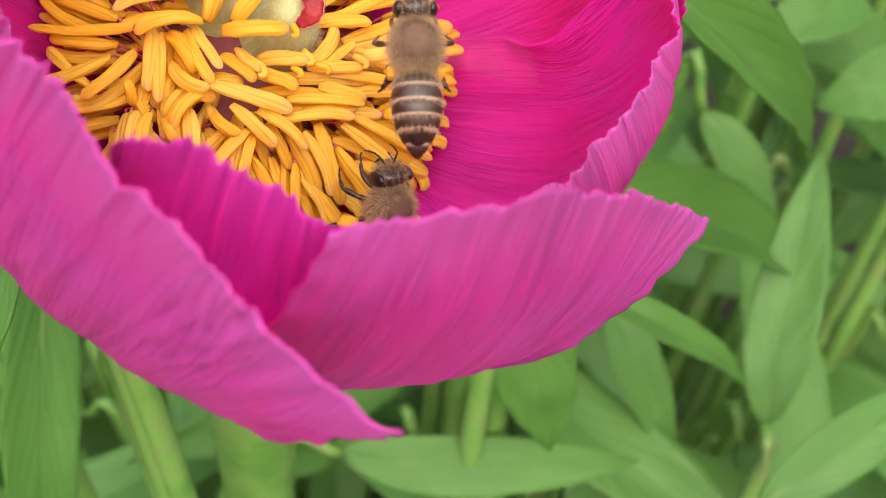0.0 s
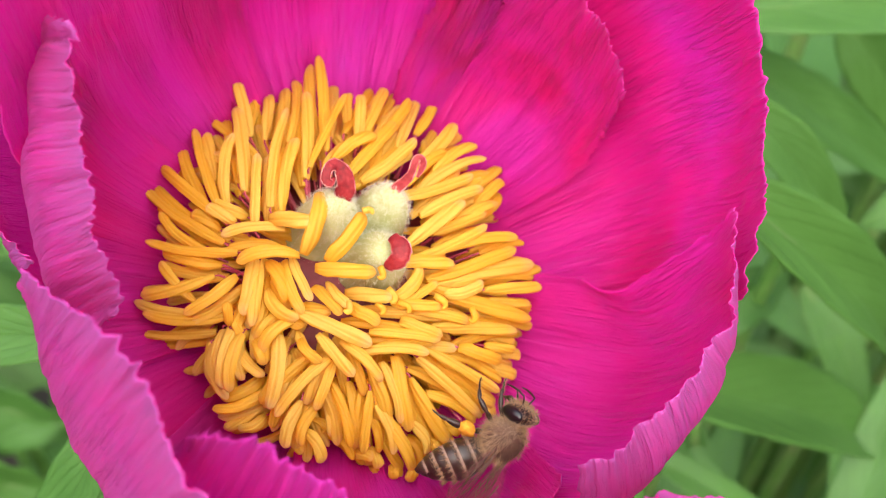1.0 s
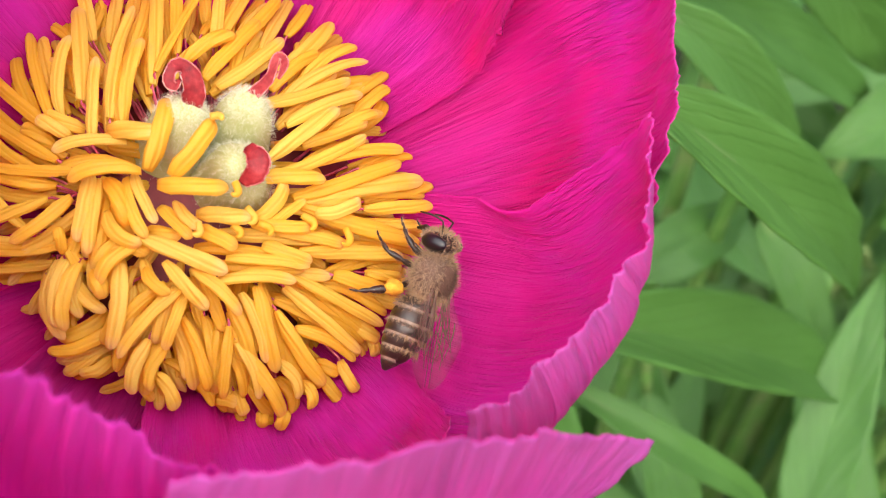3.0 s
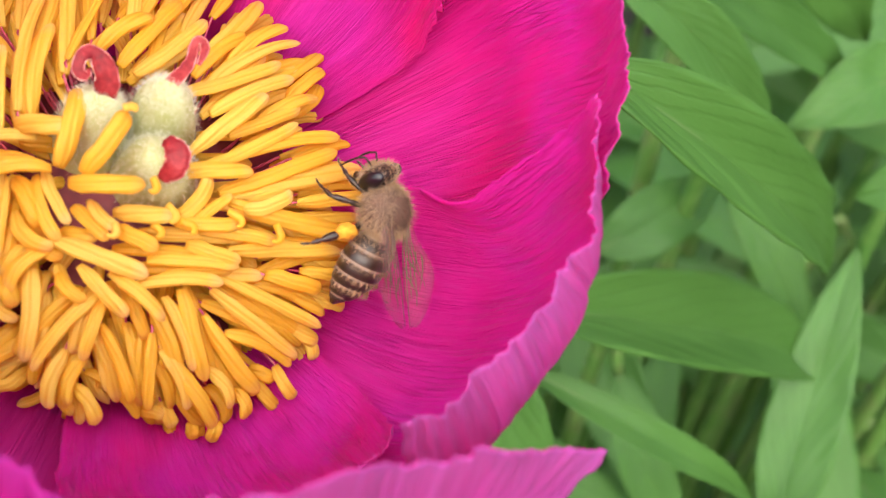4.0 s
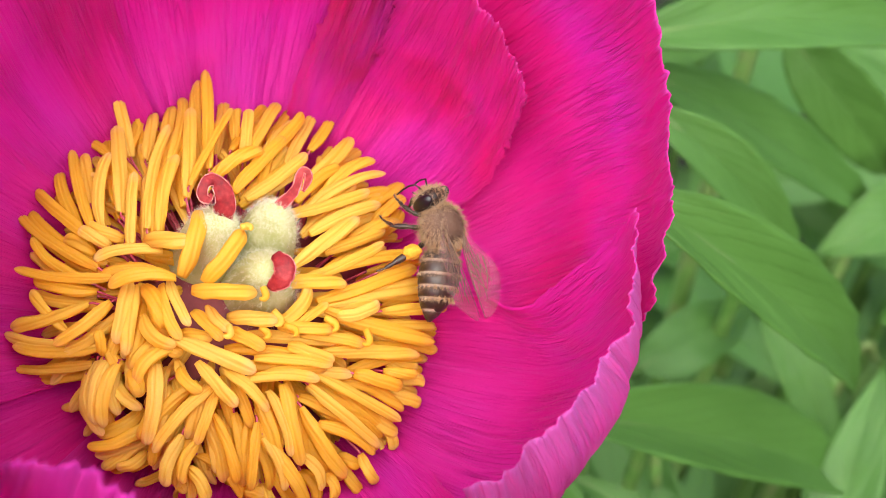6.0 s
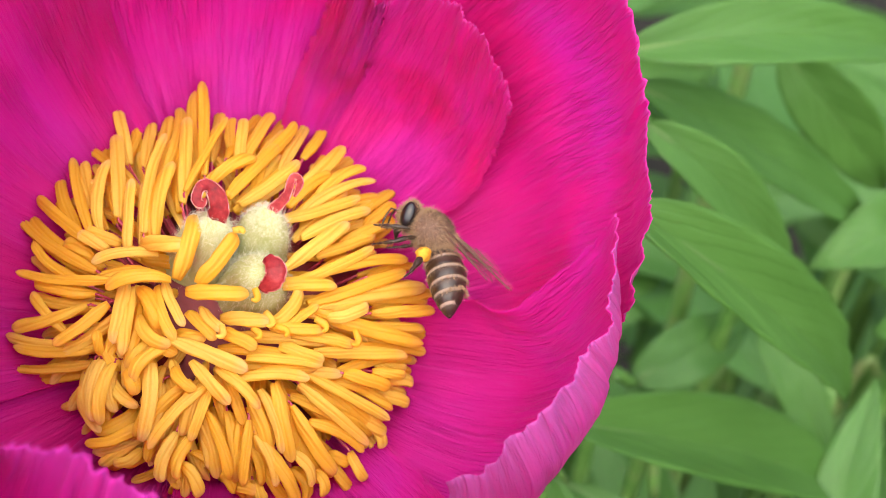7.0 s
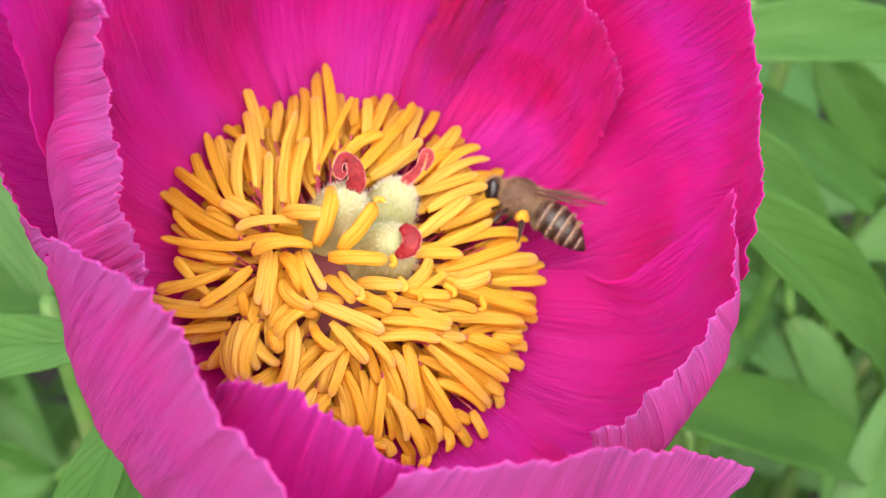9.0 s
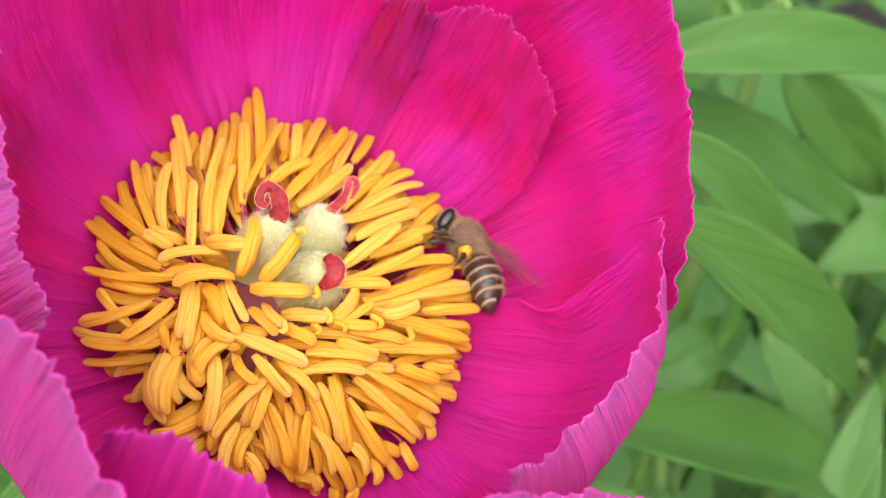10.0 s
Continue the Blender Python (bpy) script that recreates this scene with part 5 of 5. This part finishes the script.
# seconds; place (cm), heading, back; the way of the abdomen and of the head in the bee's own space
BEE = [
    (0, (-0.65, -1.03, -0.49), (0.19, 0.45, 0.87), (0.39, -0.85, 0.35), (-0.11, -0.98, -0.16), (-0.29, 0.94, -0.16)),
    (0.1, (-0.62, -1.03, -0.50), (0.30, 0.41, 0.86), (0.34, -0.89, 0.31), (-0.07, -0.98, -0.19), (-0.25, 0.96, -0.14)),
    (0.2, (-0.56, -0.97, -0.54), (0.47, 0.42, 0.78), (0.30, -0.90, 0.30), (0.04, -0.98, -0.21), (-0.13, 0.99, -0.08)),
    (0.3, (-0.65, -1.06, -0.62), (0.57, 0.44, 0.69), (0.32, -0.90, 0.31), (0.08, -0.96, -0.28), (-0.17, 0.98, -0.11)),
    (0.4, (-0.64, -1.12, -0.71), (0.69, 0.37, 0.62), (0.28, -0.93, 0.24), (-0.11, -0.96, -0.24), (-0.41, 0.87, -0.28)),
    (0.5, (-0.39, -0.85, -0.63), (0.70, 0.40, 0.59), (0.39, -0.91, 0.15), (0.04, -0.94, -0.33), (-0.35, 0.88, -0.32)),
    (0.6, (-0.44, -0.93, -0.66), (0.67, 0.46, 0.58), (0.49, -0.87, 0.12), (0.18, -0.86, -0.48), (-0.42, 0.80, -0.43)),
    (0.8, (-0.34, -0.84, -0.64), (0.75, 0.41, 0.52), (0.46, -0.89, 0.02), (0.13, -0.94, -0.30), (-0.28, 0.90, -0.34)),
    (1, (-0.20, -0.80, -0.66), (0.75, 0.43, 0.51), (0.48, -0.88, 0.04), (-0.31, -0.94, -0.12), (-0.37, 0.82, -0.42)),
    (1.3, (0.08, -0.51, -0.58), (0.52, 0.56, 0.64), (0.71, -0.70, 0.04), (-0.29, -0.92, -0.25), (-0.40, 0.70, -0.59)),
    (1.5, (-0.06, -0.54, -0.56), (0.46, 0.59, 0.66), (0.75, -0.65, 0.06), (0.28, -0.83, -0.49), (-0.43, 0.62, -0.65)),
    (2, (-0.07, -0.47, -0.52), (0.32, 0.70, 0.64), (0.78, -0.58, 0.24), (0.23, -0.78, -0.58), (-0.48, 0.59, -0.65)),
    (2.5, (-0.09, -0.27, -0.41), (0.13, 0.61, 0.78), (0.60, -0.68, 0.43), (-0.19, -0.97, -0.13), (-0.37, 0.89, -0.26)),
    (3, (0.18, -0.04, -0.36), (0.34, 0.64, 0.69), (0.80, -0.58, 0.14), (-0.17, -0.98, 0.08), (-0.05, 0.99, -0.09)),
    (3.2, (0.32, -0.05, -0.40), (0.45, 0.60, 0.66), (0.75, -0.66, 0.09), (-0.28, -0.95, -0.12), (-0.26, 0.87, -0.43)),
    (4.5, (0.25, 0.68, 0.05), (-0.13, 0.69, 0.71), (0.85, -0.29, 0.43), (0.02, -0.91, -0.42), (-0.37, 0.74, -0.57)),
    (5, (0.19, 0.81, 0.14), (-0.16, 0.65, 0.74), (0.89, -0.24, 0.40), (-0.31, -0.91, -0.27), (-0.37, 0.66, -0.65)),
    (5.5, (0.10, 1.09, 0.31), (-0.14, 0.64, 0.76), (0.71, -0.47, 0.53), (-0.26, -0.96, -0.08), (-0.35, 0.88, -0.33)),
    (6.8, (0.20, 1.07, 0.21), (-0.42, 0.73, 0.54), (0.85, 0.10, 0.52), (-0.53, -0.84, -0.15), (-0.17, 0.70, -0.69)),
    (7, (0.16, 1.11, 0.24), (-0.55, 0.68, 0.49), (0.81, 0.29, 0.50), (-0.57, -0.80, -0.20), (-0.06, 0.69, -0.72)),
    (7.5, (-0.02, 1.11, 0.23), (-0.75, 0.43, 0.49), (0.66, 0.48, 0.58), (0.56, -0.80, -0.23), (-0.03, 0.86, -0.51)),
    (8, (0.11, 1.11, 0.20), (-0.53, 0.62, 0.57), (0.84, 0.32, 0.44), (-0.66, -0.72, -0.19), (-0.03, 0.78, -0.62)),
    (8.5, (0.06, 1.19, 0.19), (-0.54, 0.68, 0.50), (0.83, 0.33, 0.44), (-0.29, -0.93, -0.21), (-0.01, 0.87, -0.49)),
    (9, (-0.09, 1.53, 0.00), (-0.87, 0.47, 0.12), (0.37, 0.48, 0.80), (0.14, -0.97, -0.17), (-0.05, 0.95, -0.30)),
    (9.5, (-0.01, 1.54, -0.07), (-0.79, 0.55, 0.25), (0.59, 0.59, 0.56), (-0.03, -0.98, -0.19), (0.04, 0.92, -0.39)),
    (10, (0.04, 1.52, -0.21), (-0.59, 0.71, 0.39), (0.80, 0.50, 0.33), (-0.20, -0.95, -0.25), (0.10, 0.88, -0.46)),
]


def bearing(at_cm, heading, back):
    f = Vector(heading).normalized()
    u = Vector(back)
    u = (u - f * u.dot(f)).normalized()
    m = Matrix((f.cross(u), f, u)).transposed().to_4x4()
    return Matrix.Translation(place(at_cm)) @ m


def hinge(at_cm, rest, way):
    q = Vector(rest).rotation_difference(Vector(way).normalized())
    return Matrix.Translation(Vector(at_cm) * CM) @ q.to_matrix().to_4x4()


def motions():
    walk(bee, [(t, bearing(p, f, u)) for t, p, f, u, a, h in BEE])
    walk(bee_abdomen, [(t, hinge((0, -.17, -.03), (0, -1, 0), (max(-.3, min(.3, a[0])), a[1], a[2]))) for t, p, f, u, a, h in BEE])
    walk(bee_head, [(t, hinge((0, .17, 0), (0, 1, 0), (h[0] * .7, h[1], h[2] * .7))) for t, p, f, u, a, h in BEE])
    # a breath of wind opens the petals near the end
    for petal_part, az, r, h, most in ((loose_petal, -18, 1.2, 0.0, 13), (wide_petal, 26, 1.2, -0.1, 4), (curled_petal, 186, 1.2, 0.0, 3.5), (front_petal, 235, 1.2, 0.0, 4)):
        pivot = place(cyl(az, r, h))
        a = radians(az)
        axle = AXIS.cross(EX * math.cos(a) + EY * math.sin(a))
        rest = ((0, .15), (1, .15), (2, .32), (3, .38), (4.5, .22), (5, .04), (7, .10), (9.05, .12)) if petal_part is loose_petal else ((0, 0), (9.05, 0))
        gust = ((9.2, .35), (9.35, .9), (9.5, 1), (9.6, .75), (9.75, .2), (9.9, rest[-1][1]), (10, rest[-1][1]))
        walk(petal_part, [(t, Matrix.Translation(pivot) @ Matrix.Rotation(radians(most * k), 4, axle) @ Matrix.Translation(-pivot)) for t, k in rest + gust])
    walk(guest, [
        (0, bearing((-.41, -.78, .96), (.06, .80, .60), (.0, -.60, .80))),
        (0.1, bearing((-.30, .55, 3.2), (.10, .75, .66), (.0, -.66, .75))),
        (0.3, bearing((.8, 4.5, 9.0), (.25, .80, .55), (.0, -.55, .80))),
        (0.8, bearing((6, 22, 24), (.35, .85, .40), (.0, -.4, .9))),
        (2.0, bearing((30, 60, 40), (.40, .90, .20), (.0, -.2, .95))),
        (5.0, bearing((60, 130, 60), (.40, .90, .15), (.0, -.15, .97))),
        (10.0, bearing((90, 210, 85), (.40, .90, .15), (.0, -.15, .97))),
    ])


motions()
